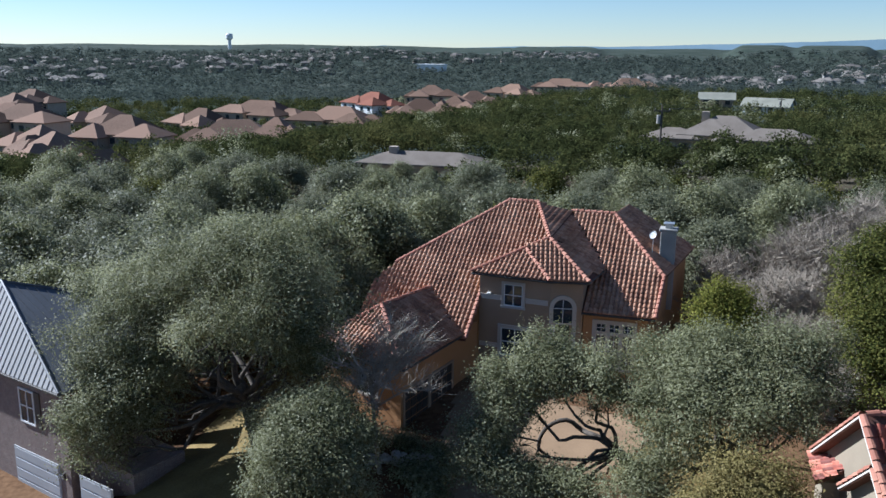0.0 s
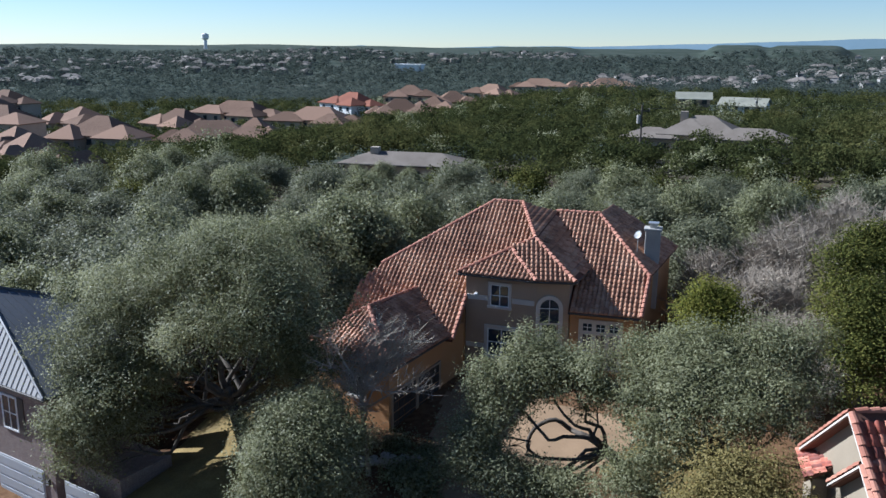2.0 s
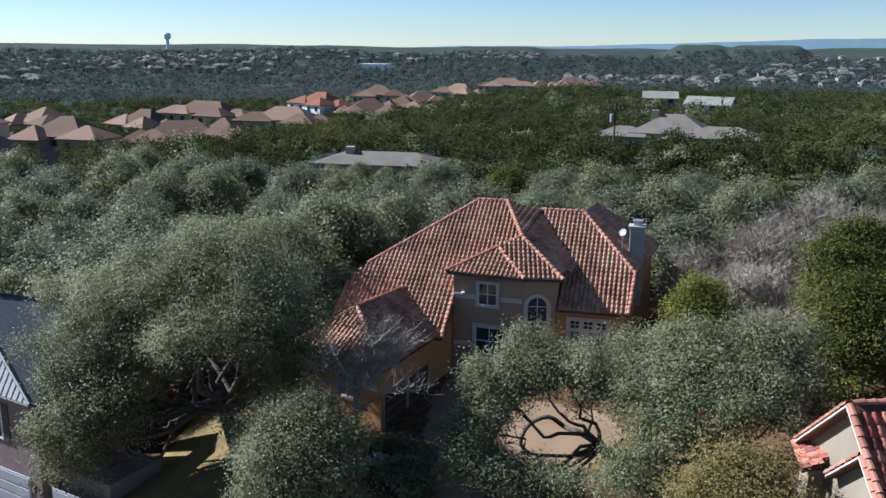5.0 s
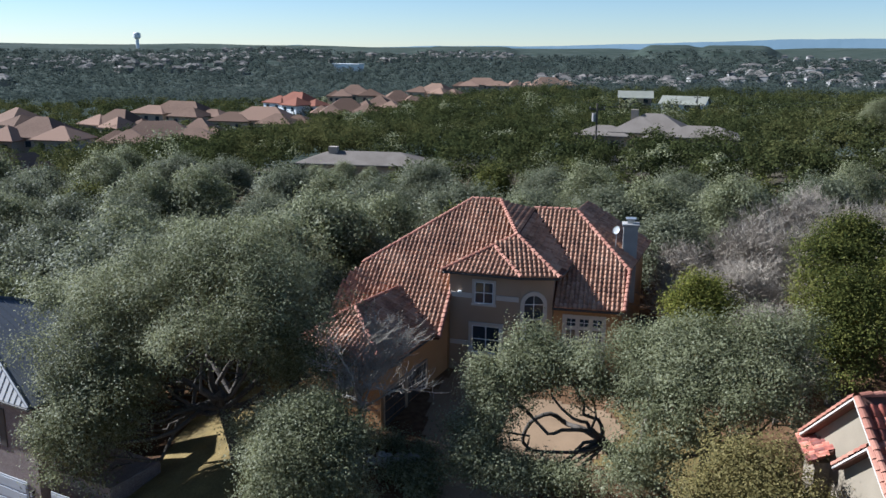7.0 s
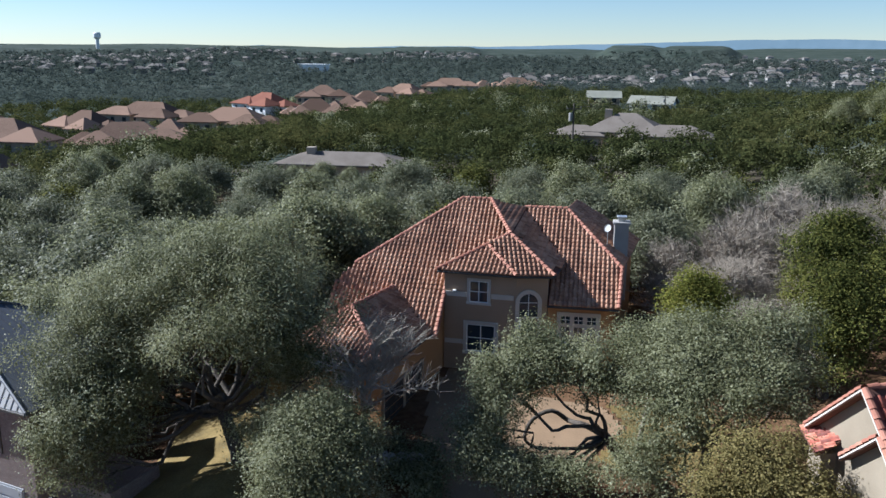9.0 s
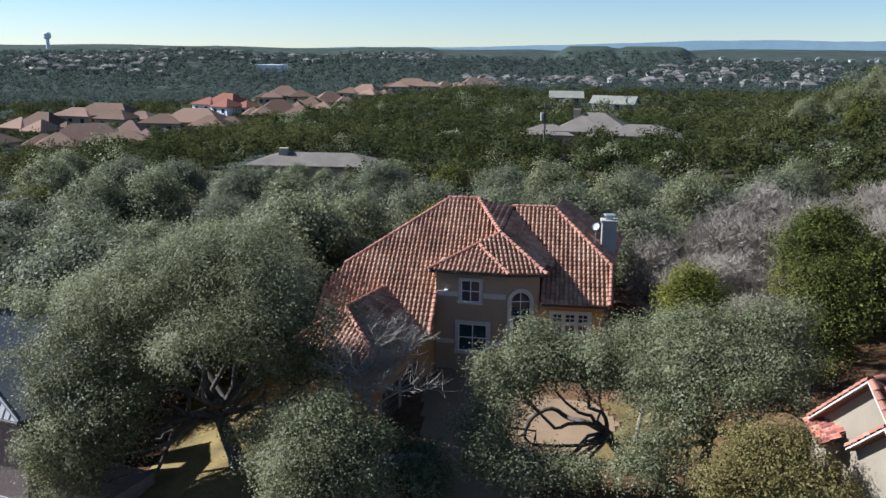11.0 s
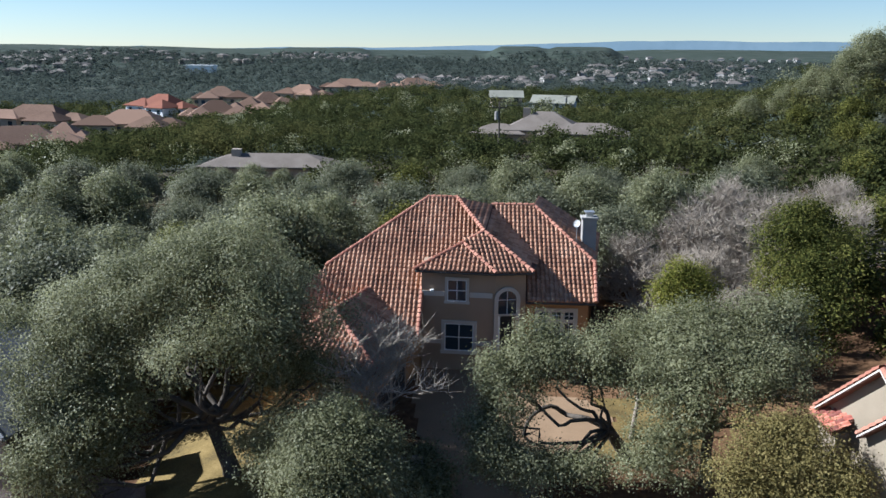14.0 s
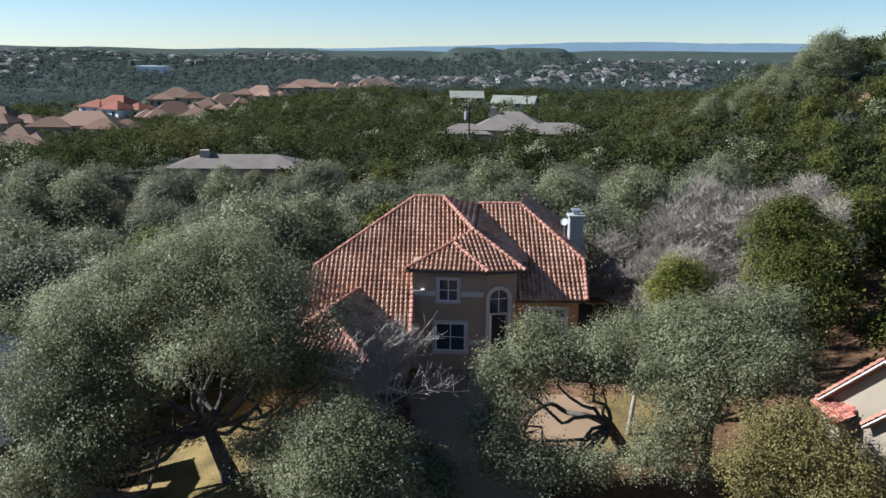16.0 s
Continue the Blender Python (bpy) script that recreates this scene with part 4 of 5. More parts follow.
def gable_house(name, label, x, y, z, w, d, h, rise, rz, roof_mat, wall_mat, porch=False):
    """A far house with a plain gable roof, its ridge across; with a porch its front stands open on posts."""
    t = thing(name, label, "house", (x, y, z), rz)
    front = -d / 2 + (3.0 if porch else 0.0)
    part("wall", boxes((-w / 2, w / 2, front, d / 2, -6, h)), wall_mat, t)
    o = 0.8
    for sgn in (-1, 1):
        e = [(-w / 2 - o, sgn * (d / 2 + o), h - o * rise / (d / 2)), (w / 2 + o, sgn * (d / 2 + o), h - o * rise / (d / 2)), (w / 2 + o, 0, h + rise), (-w / 2 - o, 0, h + rise)]
        part("roof", slab(e if sgn < 0 else e[::-1], 0.25), roof_mat, t)
        gb = bmesh.new()
        tri = [gb.verts.new(p) for p in ((sgn * w / 2, front, h), (sgn * w / 2, d / 2, h), (sgn * w / 2, (front + d / 2) / 2, h + rise * 0.8))]
        gb.faces.new(tri)
        part("gable", gb, wall_mat, t)
    n = max(2, int(w / 3.2))
    for i in range(n):
        wx = -w / 2 + w * (i + .5) / n
        part("window", boxes((wx - .8, wx + .8, front - .06, front + .02, h - 2.3, h - .6)), M_GLASS, t)
    if porch:
        for i in range(n + 1):
            wx = -w / 2 + 0.15 + (w - 0.3) * i / n
            part("post", boxes((wx - .12, wx + .12, -d / 2, -d / 2 + .24, -6, h)), wall_mat, t)
        part("deck", boxes((-w / 2, w / 2, -d / 2, front, h - 3.2, h - 2.9)), M_WOODPOLE, t)
        part("railing", boxes((-w / 2, w / 2, -d / 2 + .05, -d / 2 + .12, h - 2.1, h - 2.0), (-w / 2, w / 2, -d / 2 + .05, -d / 2 + .12, h - 2.6, h - 2.55)), M_WOODPOLE, t)
    return t


hip_house("tan_house", "low tan house with a broad grey-brown hipped roof", 15, 103, 3.4, 13, 10, 2.9, 3.0, -8, M_GREYROOF, M_FARWALL, chim=True, wings=((8.5, -3, 12, 7, 2.6, 1.7), (-8, -3, 9, 6.5, 2.3, 1.5), (1.5, -6.5, 4, 4, 2.3, 1.1)))
hip_house("back_house", "single-storey house with a brown shingle roof among the oaks", -25, 62, 0.6, 17, 7, 4.0, 1.4, 3, M_GREYROOF, M_FARWALL, chim=True)
gable_house("pavilion_house", "raised house with a pale green metal roof over an open porch", 11.5, 267, -0.4, 11, 9, 4.0, 1.9, 2, M_LIGHTROOF, M_FARWALL, True)
gable_house("white_house", "white house with a pale metal roof", 28, 249, -0.6, 14, 9, 3.4, 2.1, -16, M_LIGHTROOF, M_WHITE)
hr = random.Random(77)
M_REDROOF = mat("red_villa_tile", [(0.17, 0.068, 0.045), (0.24, 0.10, 0.064)], 0.85, 0.1, 4, 0.3, 0.03, spec=0.1)


def villa(x, y, top, w, label="tan stucco villa with a weathered terracotta hip roof", roof_mat=M_TANTILE, wall_mat=M_FARWALL):
    """A large villa of several hipped blocks, its roof at the given height."""
    w *= 1.22
    h, rise = hr.uniform(4.2, 5.2), hr.uniform(3.4, 4.3)
    side = hr.choice((-1, 1))
    hip_house("villa", label, x, y, top - h - rise, w * 0.62, hr.uniform(9, 11), h, rise, hr.uniform(-28, 28), roof_mat, wall_mat, "villas on the ridge",
              wings=((side * w * 0.22, -5.0, w * 0.34, 8, h - 0.5, rise * 0.72), (-side * w * 0.30, -2.2, w * 0.42, 8.5, h - .3, rise * 0.66), (side * w * 0.36, 1.0, w * 0.3, 7, h - .8, rise * 0.6)))
    CLEAR.append((x, y, w * 0.5, 8.5))
    SCREEN.append((x, y, w, top - rise))


for v in ((-99.0, 132.1, 2.7, 22.1), (-100.1, 154.4, 1.6, 13.5), (-119.7, 117.9, 4.2, 18.6), (-130.8, 200.3, 2.7, 26.0), (-138.7, 177.9, 1.4, 18.3), (-93.5, 180.0, 3.1, 22.9), (-86.1, 231.2, 2.8, 18.9), (-103.8, 293.9, 4.6, 18.2), (-82.2, 258.7, 2.4, 13.9), (-82.4, 284.7, 3.1, 17.4), (-78.5, 337.2, 3.9, 19.9)):
    villa(*v)
for v in ((-66.8, 390.6, 4.9, 23.9), (-51.5, 408.2, 3.4, 15), (-36.0, 425.1, 4.6, 23.9), (-148.5, 117.5, 6.0, 18), (-110.5, 84.7, 3.6, 15.5), (-195.8, 162.2, 5.4, 16), (-82.1, 63.0, 3.6, 8), (-150.1, 148.0, 3.6, 16), (-176, 140, 4.2, 17), (-128, 100, 3.0, 14), (-215, 190, 5.0, 18)):
    villa(*v)
villa(-108.9, 244.1, 3.9, 19.1, "white villa with a bright red tile hip roof", M_REDROOF, M_WHITE)


def build_woods(name, label, seed, count, r_min, r_max, detail, material, lift=1.0, screen=()):
    """Woods of the slopes and the valley: clumps too many to count."""
    nrg = np.random.default_rng(seed)
    qs, out_f, n = [], [], 0
    for _ in range(count):
        if r_max < 500:
            r = r_min + nrg.random() * (r_max - r_min)
        else:
            r = r_min * math.exp(nrg.random() * math.log(r_max / r_min))
        a = math.radians(nrg.uniform(-60, 36))
        x, y = 8 + r * math.sin(a), -52 + r * math.cos(a)
        if (y < 47 and -62 < x < 50) or any(abs(x - hx) < hw and -hd < y - hy < hd for hx, hy, hw, hd in CLEAR):
            continue
        if math.hypot(x - 78, y - 97) < 9:
            continue
        k, size, grow = detail(r)
        rad = nrg.uniform(2.2, 4.2) * grow
        hh = nrg.uniform(3.6, 7.6) * min(grow, 1.5) * (0.7 if 260 < r < 430 else 1.0)
        g = ground_z(x, y)
        lob = [(x + nrg.uniform(-1, 1) * rad * .5, y + nrg.uniform(-1, 1) * rad * .5, g + hh * nrg.uniform(.35, .85), rad * nrg.uniform(.5, .75)) for _ in range(3)]
        if r < 235:
            lob = sub_lobes(nrg, lob, 4, 0.5)
        q, f = leaf_cloud(nrg, lob, k, size, 0.8, lift)
        qs.append(q)
        out_f.append(f + n)
        n += len(q)
    for hx, hy, hw, eave in screen:
        for k in range(int(hw / 1.7)):
            x, y = hx + hw * nrg.uniform(-.62, .62), hy - nrg.uniform(8.5, 13.0)
            g, top = ground_z(x, y), eave + nrg.uniform(-2.4, 0.2)
            rad = nrg.uniform(1.7, 2.8)
            lob = [(x + nrg.uniform(-.8, .8), y + nrg.uniform(-.8, .8), zz, rad * f) for zz, f in ((top - rad, 0.9), (top - rad * 2, 1.0), ((g + top) / 2 - rad, 0.9))]
            q, f = leaf_cloud(nrg, lob, 170, 0.3, 0.9, lift)
            qs.append(q)
            out_f.append(f + n)
            n += len(q)
    me = raw_mesh(name, np.concatenate(qs), np.concatenate(out_f))
    tagged(part_mesh(name, me, material), label, "woods", kind="stuff")


build_woods("woods", "dark olive-green cedar and oak woods covering the slopes", 9, 5000, 86, 430, lambda r: (430, 0.23, 1.0) if r < 235 else (150, 0.36, 1.1), M_WOODS, 0.35, SCREEN[::2])
build_woods("pale_woods", "grey-green oaks scattered through the cedar slopes", 12, 170, 95, 330, lambda r: (500, 0.2, 1.1) if r < 235 else (160, 0.34, 1.2), M_OAK, 0.5, SCREEN[1::2])
# Distance haze is put into this leaf colour: paler and bluer than M_WOODS.
M_HAZEWOODS = mat("hazy_far_woodland", [(0.056, 0.070, 0.060), (0.072, 0.087, 0.074), (0.092, 0.104, 0.088)], 0.95, 0.006, 0.05, 0, island=0.1, spec=0.0, trans=0.4)
build_woods("far_woods", "woods of the valley and the far ridges, tinted blue-green with haze", 10, 14000, 400, 2200, lambda r: (26, 1.1 * r / 700, max(1.3, r / 560)), M_HAZEWOODS, 1.6)


def far_houses(name, label, seed, spots, roof_mat, wall_mat):
    """Estates far off in the valley, too many to count."""
    hrg = random.Random(seed)
    wall, tops = bmesh.new(), bmesh.new()
    for az0, az1, r0, r1, count in spots:
        for _ in range(count):
            r = hrg.uniform(r0, r1)
            a = math.radians(hrg.uniform(az0, az1))
            x, y = 8 + r * math.sin(a), -52 + r * math.cos(a)
            z = ground_z(x, y) + 0.3 + 1.2 * r / 1000
            w, d, h = hrg.uniform(11, 18), hrg.uniform(9, 12), hrg.uniform(3.0, 5.0)
            c, s = math.cos(hrg.uniform(-.7, .7)), math.sin(hrg.uniform(-.7, .7))
            P = lambda u, v, t: (x + u * c - v * s, y + u * s + v * c, z + t)
            lo = [wall.verts.new(P(u, v, -6)) for u, v in ((-w / 2, -d / 2), (w / 2, -d / 2), (w / 2, d / 2), (-w / 2, d / 2))]
            hi = [wall.verts.new(P(u, v, h)) for u, v in ((-w / 2, -d / 2), (w / 2, -d / 2), (w / 2, d / 2), (-w / 2, d / 2))]
            for i in range(4):
                wall.faces.new((lo[i], lo[(i + 1) % 4], hi[(i + 1) % 4], hi[i]))
            b = [tops.verts.new(P(u, v, h)) for u, v in ((-w / 2 - .5, -d / 2 - .5), (w / 2 + .5, -d / 2 - .5), (w / 2 + .5, d / 2 + .5), (-w / 2 - .5, d / 2 + .5))]
            e, f = tops.verts.new(P(-w / 2 + d / 2, 0, h + 3)), tops.verts.new(P(w / 2 - d / 2, 0, h + 3))
            for q in ((b[0], b[1], f, e), (b[1], b[2], f), (b[2], b[3], e, f), (b[3], b[0], e)):
                tops.faces.new(q)
    t = thing(name, label, "houses", kind="stuff")
    part("walls", wall, wall_mat, t)
    part("roofs", tops, roof_mat, t)


M_FARROOF = mat("far_roof", [(0.10, 0.09, 0.08), (0.13, 0.115, 0.10), (0.175, 0.155, 0.135)], 0.9, 0.01, 0.1, 0, island=0.7)
M_ESTATEWALL = mat("estate_wall", [(0.14, 0.12, 0.10), (0.20, 0.175, 0.15)], 0.9, 0.1, 3, 0)
M_PALEWALL = mat("pale_far_wall", [(0.28, 0.265, 0.245), (0.39, 0.37, 0.345)], 0.9, 0.1, 3, 0)
far_houses("far_estate", "estate of grey-tan roofed houses beyond the valley", 3, ((-52, -38, 800, 1800, 90), (-38, -25, 1100, 1900, 110), (-30, -14, 1500, 2300, 60), (-14, -7, 1900, 2200, 30)), M_FARROOF, M_ESTATEWALL)
far_houses("pale_estate", "estate of pale houses far across the valley", 4, ((-6, 3, 850, 1100, 45), (3, 17, 1000, 1700, 70), (-13, -8, 1900, 2200, 20), (8, 20, 1700, 2600, 40)), M_FARROOF, M_PALEWALL)

# the range beyond the valley, haze blue painted into its colour
def build_range():
    prof = ((-70, -0.2), (-39, -0.17), (-33, -0.06), (-28, -0.12), (-22, 0.02), (-19, -0.14), (-13, 0.06), (-7, 0.08), (-1, 0.23), (4, 0.40), (8, 0.58), (12, 0.66), (16, 0.62), (22, 0.66), (30, 0.5), (45, 0.4), (60, 0.3))
    az, el = zip(*prof)
    verts, faces, n = [], [], 400
    for i in range(n + 1):
        a = -68 + 126 * i / n
        e = float(np.interp(a, az, el)) + 0.05 * noise.noise(Vector((a / 3.2, 7.7, 0))) + 0.025 * noise.noise(Vector((a / 0.9, 2.1, 0)))
        for r, z in ((4700, -160), (4780, 20 + 4780 * math.tan(radians(e))), (4880, -160)):
            verts.append((8 + r * math.sin(radians(a)), -52 + r * math.cos(radians(a)), z))
    for i in range(n):
        for k in range(2):
            q = i * 3 + k
            faces.append((q, q + 3, q + 4, q + 1))
    me = raw_mesh("backdrop", verts, faces)
    m = mat("haze_blue_distance", [(0.115, 0.17, 0.21), (0.145, 0.205, 0.25)], 1.0, 0.002, 0.02, 0, spec=0.0)
    tagged(part_mesh("backdrop", me, m), "long range of hills on the skyline, coloured haze blue", "hills", kind="structure")


build_range()

# water tower on the far ridge
tw_r, tw_a = 2700, math.radians(-31.8)
tx, ty = 8 + tw_r * math.sin(tw_a), -52 + tw_r * math.cos(tw_a)
tz = 14.0
tower = thing("water_tower", "pale water tower with a drum tank on a column", "tower", (tx, ty, tz))
part("column", tube(bmesh.new(), [(0, 0, -15), (0, 0, 22)], [5.0, 5.0], 14), M_WHITE, tower)
part("tank", tube(bmesh.new(), [(0, 0, 20), (0, 0, 25), (0, 0, 36), (0, 0, 39)], [5.0, 10.5, 10.5, 7], 18), M_WHITE, tower)
long_roof = thing("long_building", "long low white building in the far woods", "building", (-390, 1128, ground_z(-390, 1128) + 7), -10)
part("wall", boxes((-20, 20, -8, 8, -10, 3)), M_WHITE, long_roof)
part("roof", prism([(-21, -9), (21, -9), (21, 9), (-21, 9)], 3, 4.2), M_WHITE, long_roof)

# oaks on the knoll
for x, y, s in ((66, 98, 1.15), (71, 102, 1.25), (62, 101, 1.0), (84, 100, .8), (75, 106, .9), (58, 104, .8), (52, 106, .8)):
    put(oakM, x, y, s)
drape("cleared_knoll", [(72, 88), (92, 88), (96, 96), (72, 97)], 0.25, 1.5, mat("bare_orange_soil", [(0.33, 0.20, 0.10), (0.45, 0.28, 0.15)], 0.95, 0.2, 2, 0.4, 0.1), "cleared orange earth on the knoll", "earth")


# utility poles and wires
def pole(x, y, top, label):
    t = thing("utility_pole", label, "pole", (x, y, ground_z(x, y)), group="utility poles")
    h = top - ground_z(x, y)
    part("post", tube(bmesh.new(), [(0, 0, -1), (0, 0, h)], [0.17, 0.12], 8), M_WOODPOLE, t)
    part("crossarm", boxes((-1.1, 1.1, -.07, .07, h - .9, h - .72)), M_WOODPOLE, t)
    part("transformer", tube(bmesh.new(), [(-.42, 0, h - 2.6), (-.42, 0, h - 1.4)], [0.28, 0.28], 10), M_GREYSTUC, t)
    for xx in (-1.0, 0.0, 1.0):
        part("insulator", tube(bmesh.new(), [(xx, 0, h - .72), (xx, 0, h - .45)], [0.06, 0.04], 6), M_GREYSTUC, t)
    return Vector((x, y, top - .5))


p1 = pole(6.3, 74, 12.6, "dark wooden utility pole with a transformer")
p2 = pole(31.2, 238, 5.9, "dark wooden utility pole further up the slope")
p3 = pole(96, 84, 21, "dark wooden utility pole on the knoll")
for a, b, sag in ((p1, p3, 2.0), (p1 + Vector((0.9, 0, 0)), p3 + Vector((0.9, 0, -.6)), 2.2), (p1, p2, 0.7)):
    pts = [a.lerp(b, t / 16) - Vector((0, 0, sag * 4 * (t / 16) * (1 - t / 16))) for t in range(17)]
    tagged(part("power_line", tube(bmesh.new(), pts, [0.02] * 17, 4), M_WIRE), "thin dark power line between the poles", "cable", "power lines")

# ---- house with the grey metal roof ----
C0, EV, RV = Vector((-17.6, -17.7, 2.3)), Vector((0.27, 0.963, 0)), Vector((0.963, -0.27, 0))
gh = thing("metal_roof_house", "brown brick house with a dark standing-seam metal roof", "house")
A0, E0 = Vector((-25.6, -12.9, 6.5)), Vector((-20.96, -8.98, 4.91))
F0 = C0 + EV * 6.0
G0 = A0 - RV * 9
FL = C0 - RV * 16


def seam_roof(points, down, step=0.45, metal=M_STANDSEAM):
    """A metal roof plane: its sheet, and its upstanding seams as bars that run down the slope."""
    pts = [Vector(p) for p in points]
    nrm = (pts[1] - pts[0]).cross(pts[2] - pts[0]).normalized()
    if nrm.z < 0:
        nrm, pts = -nrm, pts[::-1]
    sheet = part("roof_sheet", slab(pts, 0.12), metal, gh)
    d = Vector((down[0], down[1], 0)).normalized()
    u = Vector((-d.y, d.x, 0))
    up = (-d - nrm * nrm.dot(-d)).normalized()
    o = pts[0]
    flat = [((p - o).dot(u), (p - o).dot(up)) for p in pts]
    k = min(p[0] for p in flat) + step / 2
    while k < max(p[0] for p in flat):
        cuts = []
        for (x0, y0), (x1, y1) in zip(flat, flat[1:] + flat[:1]):
            if (x0 > k) != (x1 > k):
                cuts.append(y0 + (y1 - y0) * (k - x0) / (x1 - x0))
        if len(cuts) == 2 and abs(cuts[0] - cuts[1]) > 0.2:
            a, b = (o + u * k + up * c + nrm * 0.02 for c in sorted(cuts))
            part("seam", tube(bmesh.new(), [a, b], [0.025, 0.025], 4), metal, gh)
        k += step


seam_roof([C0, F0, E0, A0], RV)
# front slope takes the sunlit copy of the metal
seam_roof([FL, C0, A0, G0], -EV, metal=M_SUNLITSEAM)
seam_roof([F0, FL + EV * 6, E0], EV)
for a, b in ((A0, C0), (A0, E0), (A0, G0)):
    part("ridge_flashing", tube(bmesh.new(), [a + Vector((0, 0, .03)), b + Vector((0, 0, .03))], [0.09, 0.09], 6), M_STANDSEAM, gh)


def gpt(r, b, z):
    p = C0 - RV * r + EV * b
    return Vector((p.x, p.y, z))


wall_bm = prism([gpt(16, 0.55, 0)[:2], gpt(0.55, 0.55, 0)[:2], gpt(0.55, 5.5, 0)[:2], gpt(16, 5.5, 0)[:2]], -6.0, 2.2)
gwall = part("wall", wall_bm, M_BRICKWALL, gh, "brown brick wall")
gh_frame = new("front")
gh_frame.parent = gh
o = gpt(0.55, 0.545, 0)
gh_frame.matrix_basis = pose(o.x, o.y, 0, 0, 0, math.degrees(math.atan2(RV.y, RV.x)))
# front fittings, measured leftwards from the corner
part("window_pane", boxes((-4.3, -3.0, -.03, 0, -0.6, 1.3)), M_GLASS, gh_frame)
part("window_frame", boxes((-4.4, -2.9, -.07, 0, 1.3, 1.4), (-4.4, -2.9, -.07, 0, -0.7, -0.6), (-4.4, -4.3, -.07, 0, -.6, 1.3), (-3.0, -2.9, -.07, 0, -.6, 1.3), (-3.68, -3.62, -.06, -.03, -.6, 1.3), (-4.3, -3.0, -.055, -.03, .32, .38)), M_WHITE, gh_frame)
part("shutter", boxes((-2.85, -2.3, -.06, 0, -0.75, 1.45), bevel=0.01), M_FASCIA, gh_frame, "dark louvred shutter")
for x in (-5.2, 1.2):
    gdoor = part("garage_door", boxes((x - 0.3, x + 4.2 if x < 0 else x + 2.6, -.05, 0, -5.2, -2.5)), M_DOORGREY, gh_frame, "pale grey panelled garage door")
    for j in range(4):
        part("panel", boxes((x - .2, x + 4.1 if x < 0 else x + 2.5, -.075, -.05, -5.1 + j * .65, -4.55 + j * .65), bevel=.015), M_DOORGREY, gdoor)
part("gutter", boxes((-15, 0.5, -.6, -.45, 2.1, 2.25), bevel=0.02), M_FASCIA, gh_frame)
lan = thing("wall_lantern", "dark metal wall lantern on the brick", "lamp", tuple(o + RV * -0.5 - EV * 0.12 + Vector((0, 0, -3.0))))
part("lantern_body", boxes((-.1, .1, -.1, .1, -.2, .2), bevel=.03), M_FASCIA, lan)
part("lantern_glass", boxes((-.07, .07, -.115, -.1, -.12, .12)), M_WHITE, lan)
part("side_bay", prism([gpt(-3.6, 1.6, 0)[:2], gpt(-3.6, 5, 0)[:2], gpt(0.4, 5, 0)[:2], gpt(0.4, 1.6, 0)[:2]][::-1], -6, -2.0), M_BRICKWALL, gh)

# ---- cream house with red tiles ----
rh = thing("stucco_house", "cream stucco house with stepped red tile gables", "house")
PK = Vector((20.2, -20.4, 7.9))
R1, F1 = Vector((0.954, 0.3, 0)), Vector((0.3, -0.954, 0))
M_CREAM = mat("cream_stucco", [(0.225, 0.185, 0.13), (0.30, 0.25, 0.18)], 0.9, 0.6, 30, 0.3, 0.01)
M_REDTILE = mat("red_clay_tile", [(0.17, 0.05, 0.035), (0.34, 0.09, 0.055), (0.46, 0.19, 0.12)], 0.7, 0.5, 9, 0.3, 0.01, objrand=0.8)
big_v, big_f = tile_profile(0.36, 0.46)
big_tile = raw_mesh("roof_tile", big_v, big_f)
big_tile.materials.append(M_REDTILE)


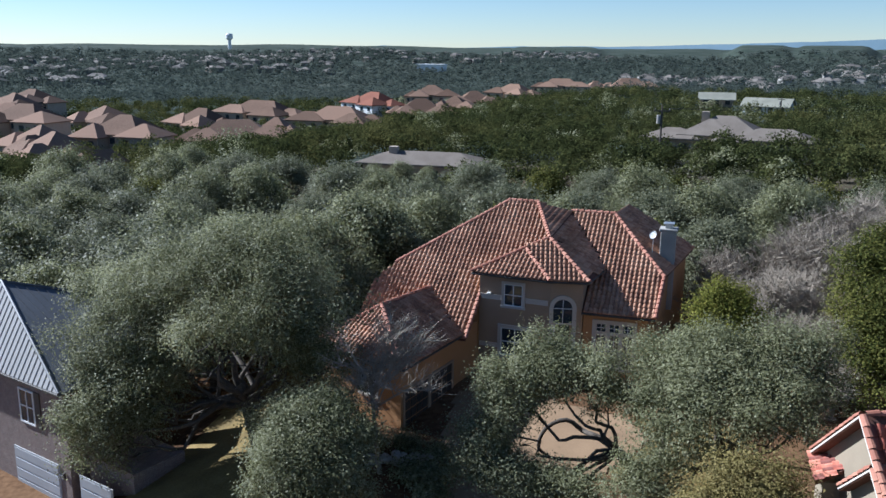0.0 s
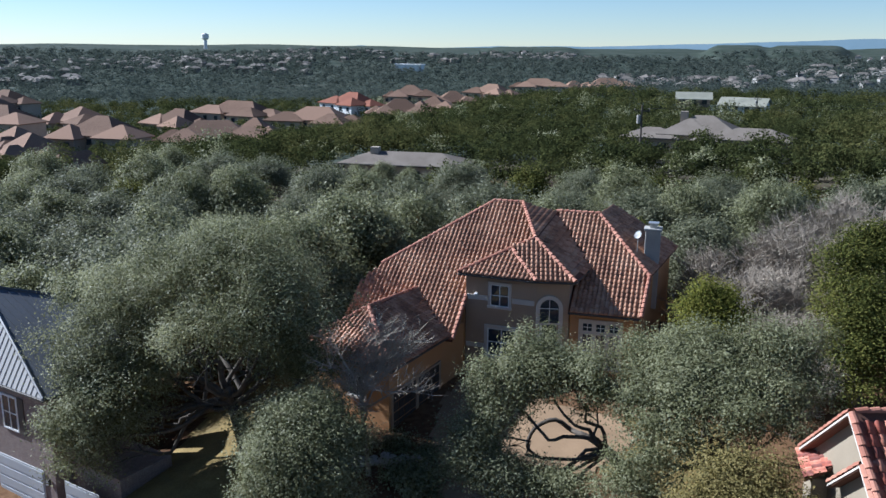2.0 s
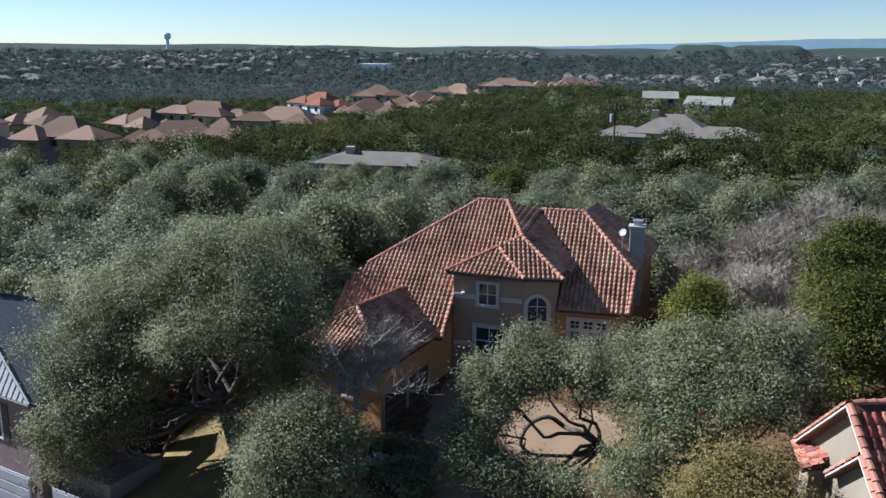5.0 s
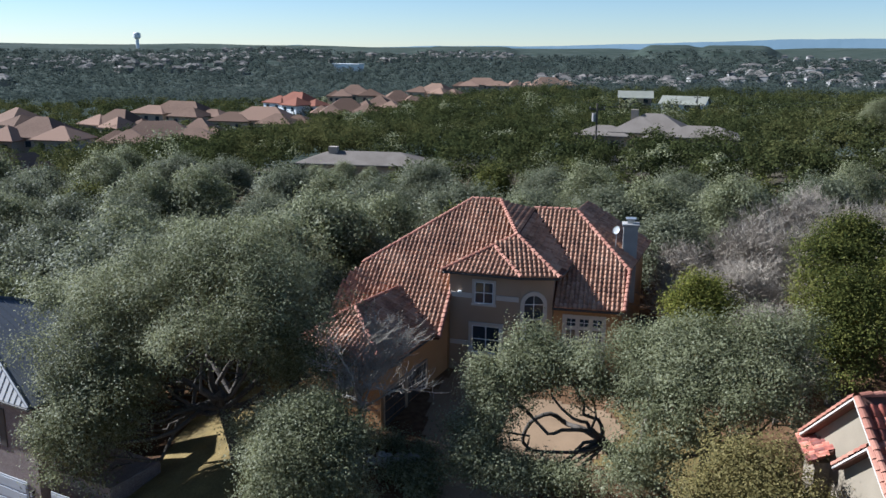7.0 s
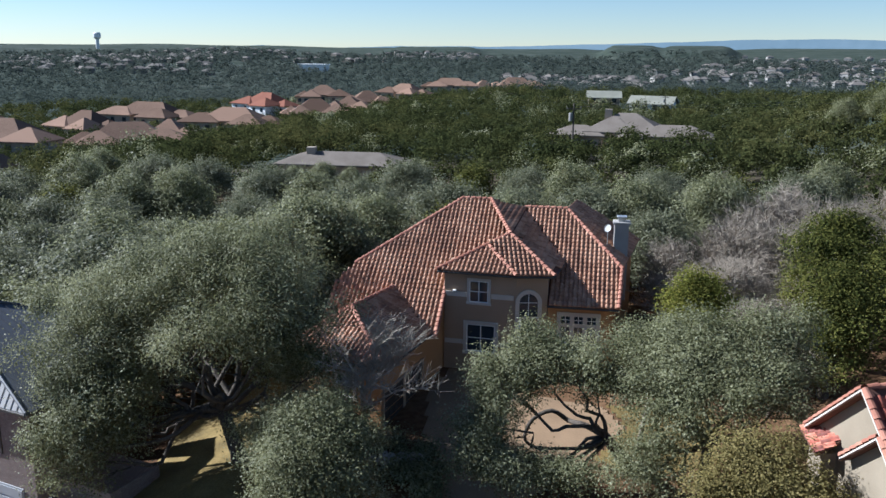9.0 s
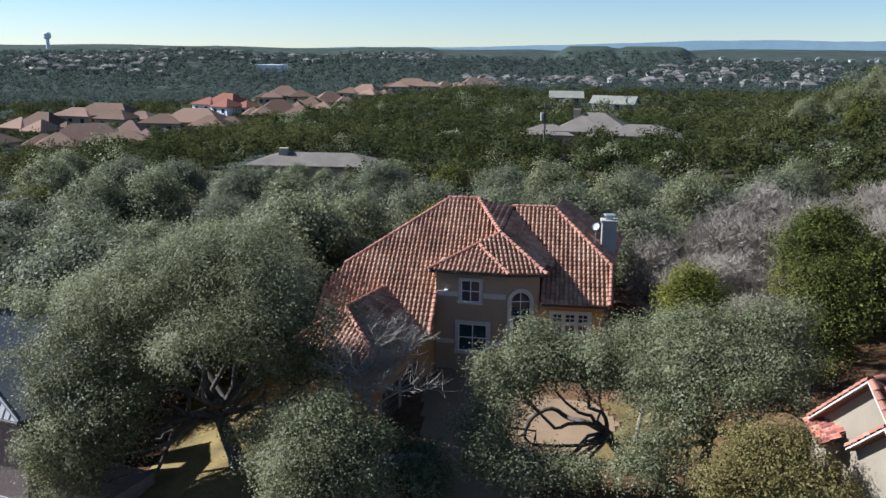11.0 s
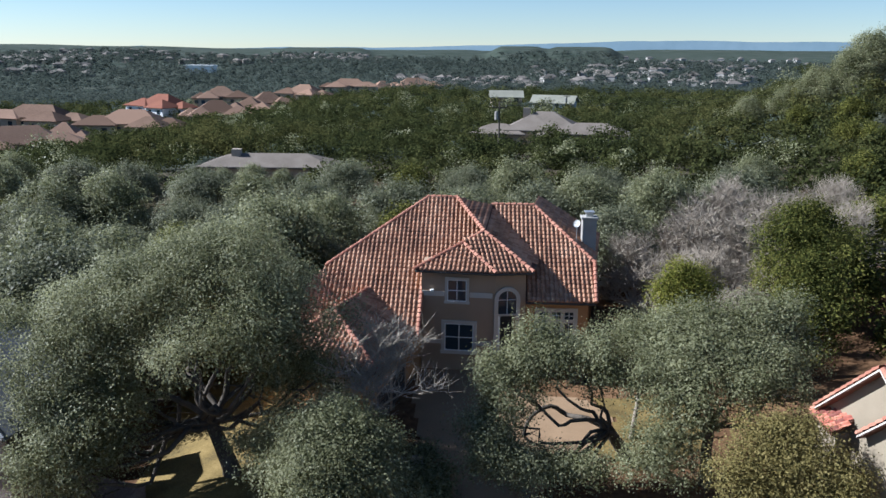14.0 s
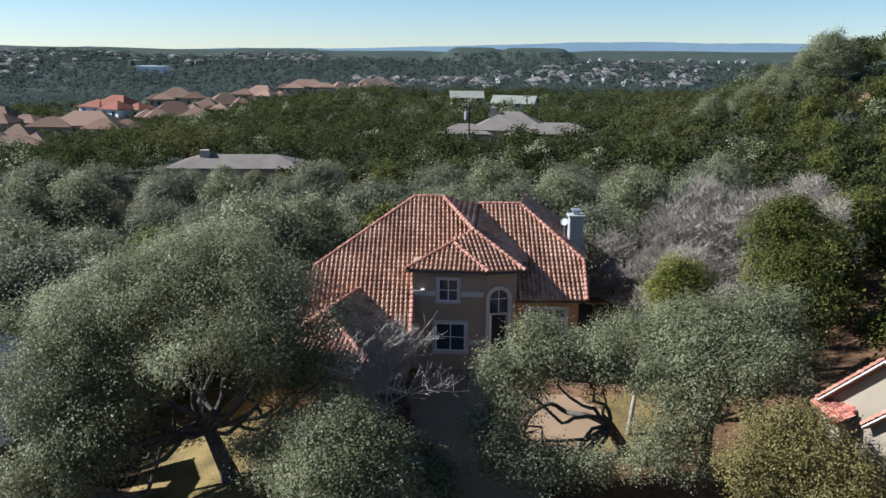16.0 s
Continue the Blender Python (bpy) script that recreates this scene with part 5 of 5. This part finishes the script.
def gable(apex, front, back, drop, length, parent):
    """A gable roof end: front and back planes with their tiles, rake caps and the wall below."""
    fz = drop
    a, b = apex, apex + R1 * length
    fa, fb = a + F1 * front - Vector((0, 0, front * fz)), b + F1 * front - Vector((0, 0, front * fz))
    ba, bb = a - F1 * back - Vector((0, 0, back * fz)), b - F1 * back - Vector((0, 0, back * fz))
    part("roof_deck", slab([fa, fb, b, a], 0.15), M_UNDER, parent)
    part("roof_deck", slab([a, b, bb, ba], 0.15), M_UNDER, parent)
    for sgn, depth in ((1, front), (-1, back)):
        d = F1 * sgn
        up = (-d + Vector((0, 0, fz))).normalized()
        u = Vector((-d.y, d.x, 0))
        n = u.cross(up)
        if n.z < 0:
            u, n = -u, -n
        slope = depth * math.sqrt(1 + fz * fz)
        for i in range(int(length / 0.36)):
            for j in range(int(slope / 0.46)):
                ob = new("roof_tile", big_tile)
                ob.parent = parent
                m = Matrix.Identity(4)
                for c, col in enumerate((u, up, n)):
                    for r in range(3):
                        m[r][c] = col[r]
                m.translation = a + R1 * (0.2 + i * 0.36) + d * depth - Vector((0, 0, depth * fz)) + up * (j * 0.46) + n * 0.02
                ob.matrix_basis = m
    for p, q in ((a, fa), (a, ba), (a + R1 * 0.1, b)):
        caps(p + R1 * 0.08, q + R1 * 0.08, parent)
    part("barge_board", slab([a - R1 * .04, a + R1 * .05, ba + R1 * .05, ba - R1 * .04], 0.09), M_TRIM, parent, "cream barge board")
    part("barge_board", slab([fa - R1 * .04, fa + R1 * .05, a + R1 * .05, a - R1 * .04], 0.09), M_TRIM, parent, "cream barge board")
    bm = bmesh.new()
    w0 = [fa + R1 * .45, a + R1 * .45, ba + R1 * .45]
    base = min(ground_z(fa.x, fa.y), ground_z(ba.x, ba.y)) - 1
    fr = [bm.verts.new(p - Vector((0, 0, .15))) for p in w0]
    lo = [bm.verts.new((p.x, p.y, base)) for p in (w0[2], w0[0])]
    face = bm.faces.new(fr + lo)
    ext = bmesh.ops.extrude_face_region(bm, geom=[face])
    bmesh.ops.translate(bm, verts=[v for v in ext["geom"] if isinstance(v, bmesh.types.BMVert)], vec=R1 * (length - .5))
    bmesh.ops.recalc_face_normals(bm, faces=bm.faces[:])
    part("wall", bm, M_CREAM, parent, "cream stucco gable wall")


gable(PK, 3.0, 3.4, 0.9, 5.0, rh)
gable(PK + F1 * 1.35 - R1 * 0.1 + Vector((0, 0, -1.35)), 3.4, 2.0, 0.9, 5.2, rh)

# lean-to roof against the gable wall
facet([(19.2, -19.1, 4.5), (19.15, -16.7, 4.5), (20.6, -16.9, 5.25), (20.65, -18.7, 5.25)], rh, 120)
for ob in rh.children:
    if ob.data is tile_mesh:
        ob.data = big_tile
part("wall", prism([(19.5, -18.8), (20.6, -18.5), (20.6, -17.0), (19.5, -16.9)], ground_z(20, -18) - 1, 4.35), M_CREAM, rh, "cream stucco wall")

# ---- garden things ----
rk = random.Random(8)
for x, y, s in ((-0.5, -11.9, .55), (0.3, -11.6, .4), (1.1, -11.8, .6), (1.6, -12.2, .45), (-1.2, -12.2, .4), (0.7, -12.4, .35), (-2.0, -12.5, .45)):
    bm = bmesh.new()
    bmesh.ops.create_icosphere(bm, subdivisions=3, radius=s)
    for v in bm.verts:
        n = noise.noise(v.co * 2.2 / s * 0.6 + Vector((x * 3, y, 0)))
        v.co *= 1 + 0.45 * n
        v.co.z *= 0.65
    st = part("boulder", bm, M_ROCK, None, "", True)
    st.matrix_world = pose(x, y, ground_z(x, y) + s * 0.25, 0, 0, rk.uniform(0, 360))
    tagged(st, "pale limestone boulder beside the driveway", "rock", "boulders by the drive")
fence = thing("fence", "dark weathered board fence beside the house", "fence", (12.6, 9.0, ground_z(14, 9)))
for i in range(26):
    part("board", boxes((i * .2, i * .2 + .17, -.02, .02, -.3, 2.1 + rk.uniform(-.04, .04))), M_FENCE, fence)
for z in (0.3, 1.6):
    part("rail", boxes((0, 5.2, .02, .08, z, z + .1)), M_FENCE, fence)
post = thing("broken_trunk", "pale broken dead trunk standing by the oak", "stump", (12.9, -8.2, ground_z(12.9, -8.2)))
part("trunk", tube(bmesh.new(), [(0, 0, -.3), (.15, .2, .8), (.35, .5, 1.9), (.55, .9, 3.2)], [.16, .14, .12, .06], 8), M_PALEBARK, post, smooth=True)
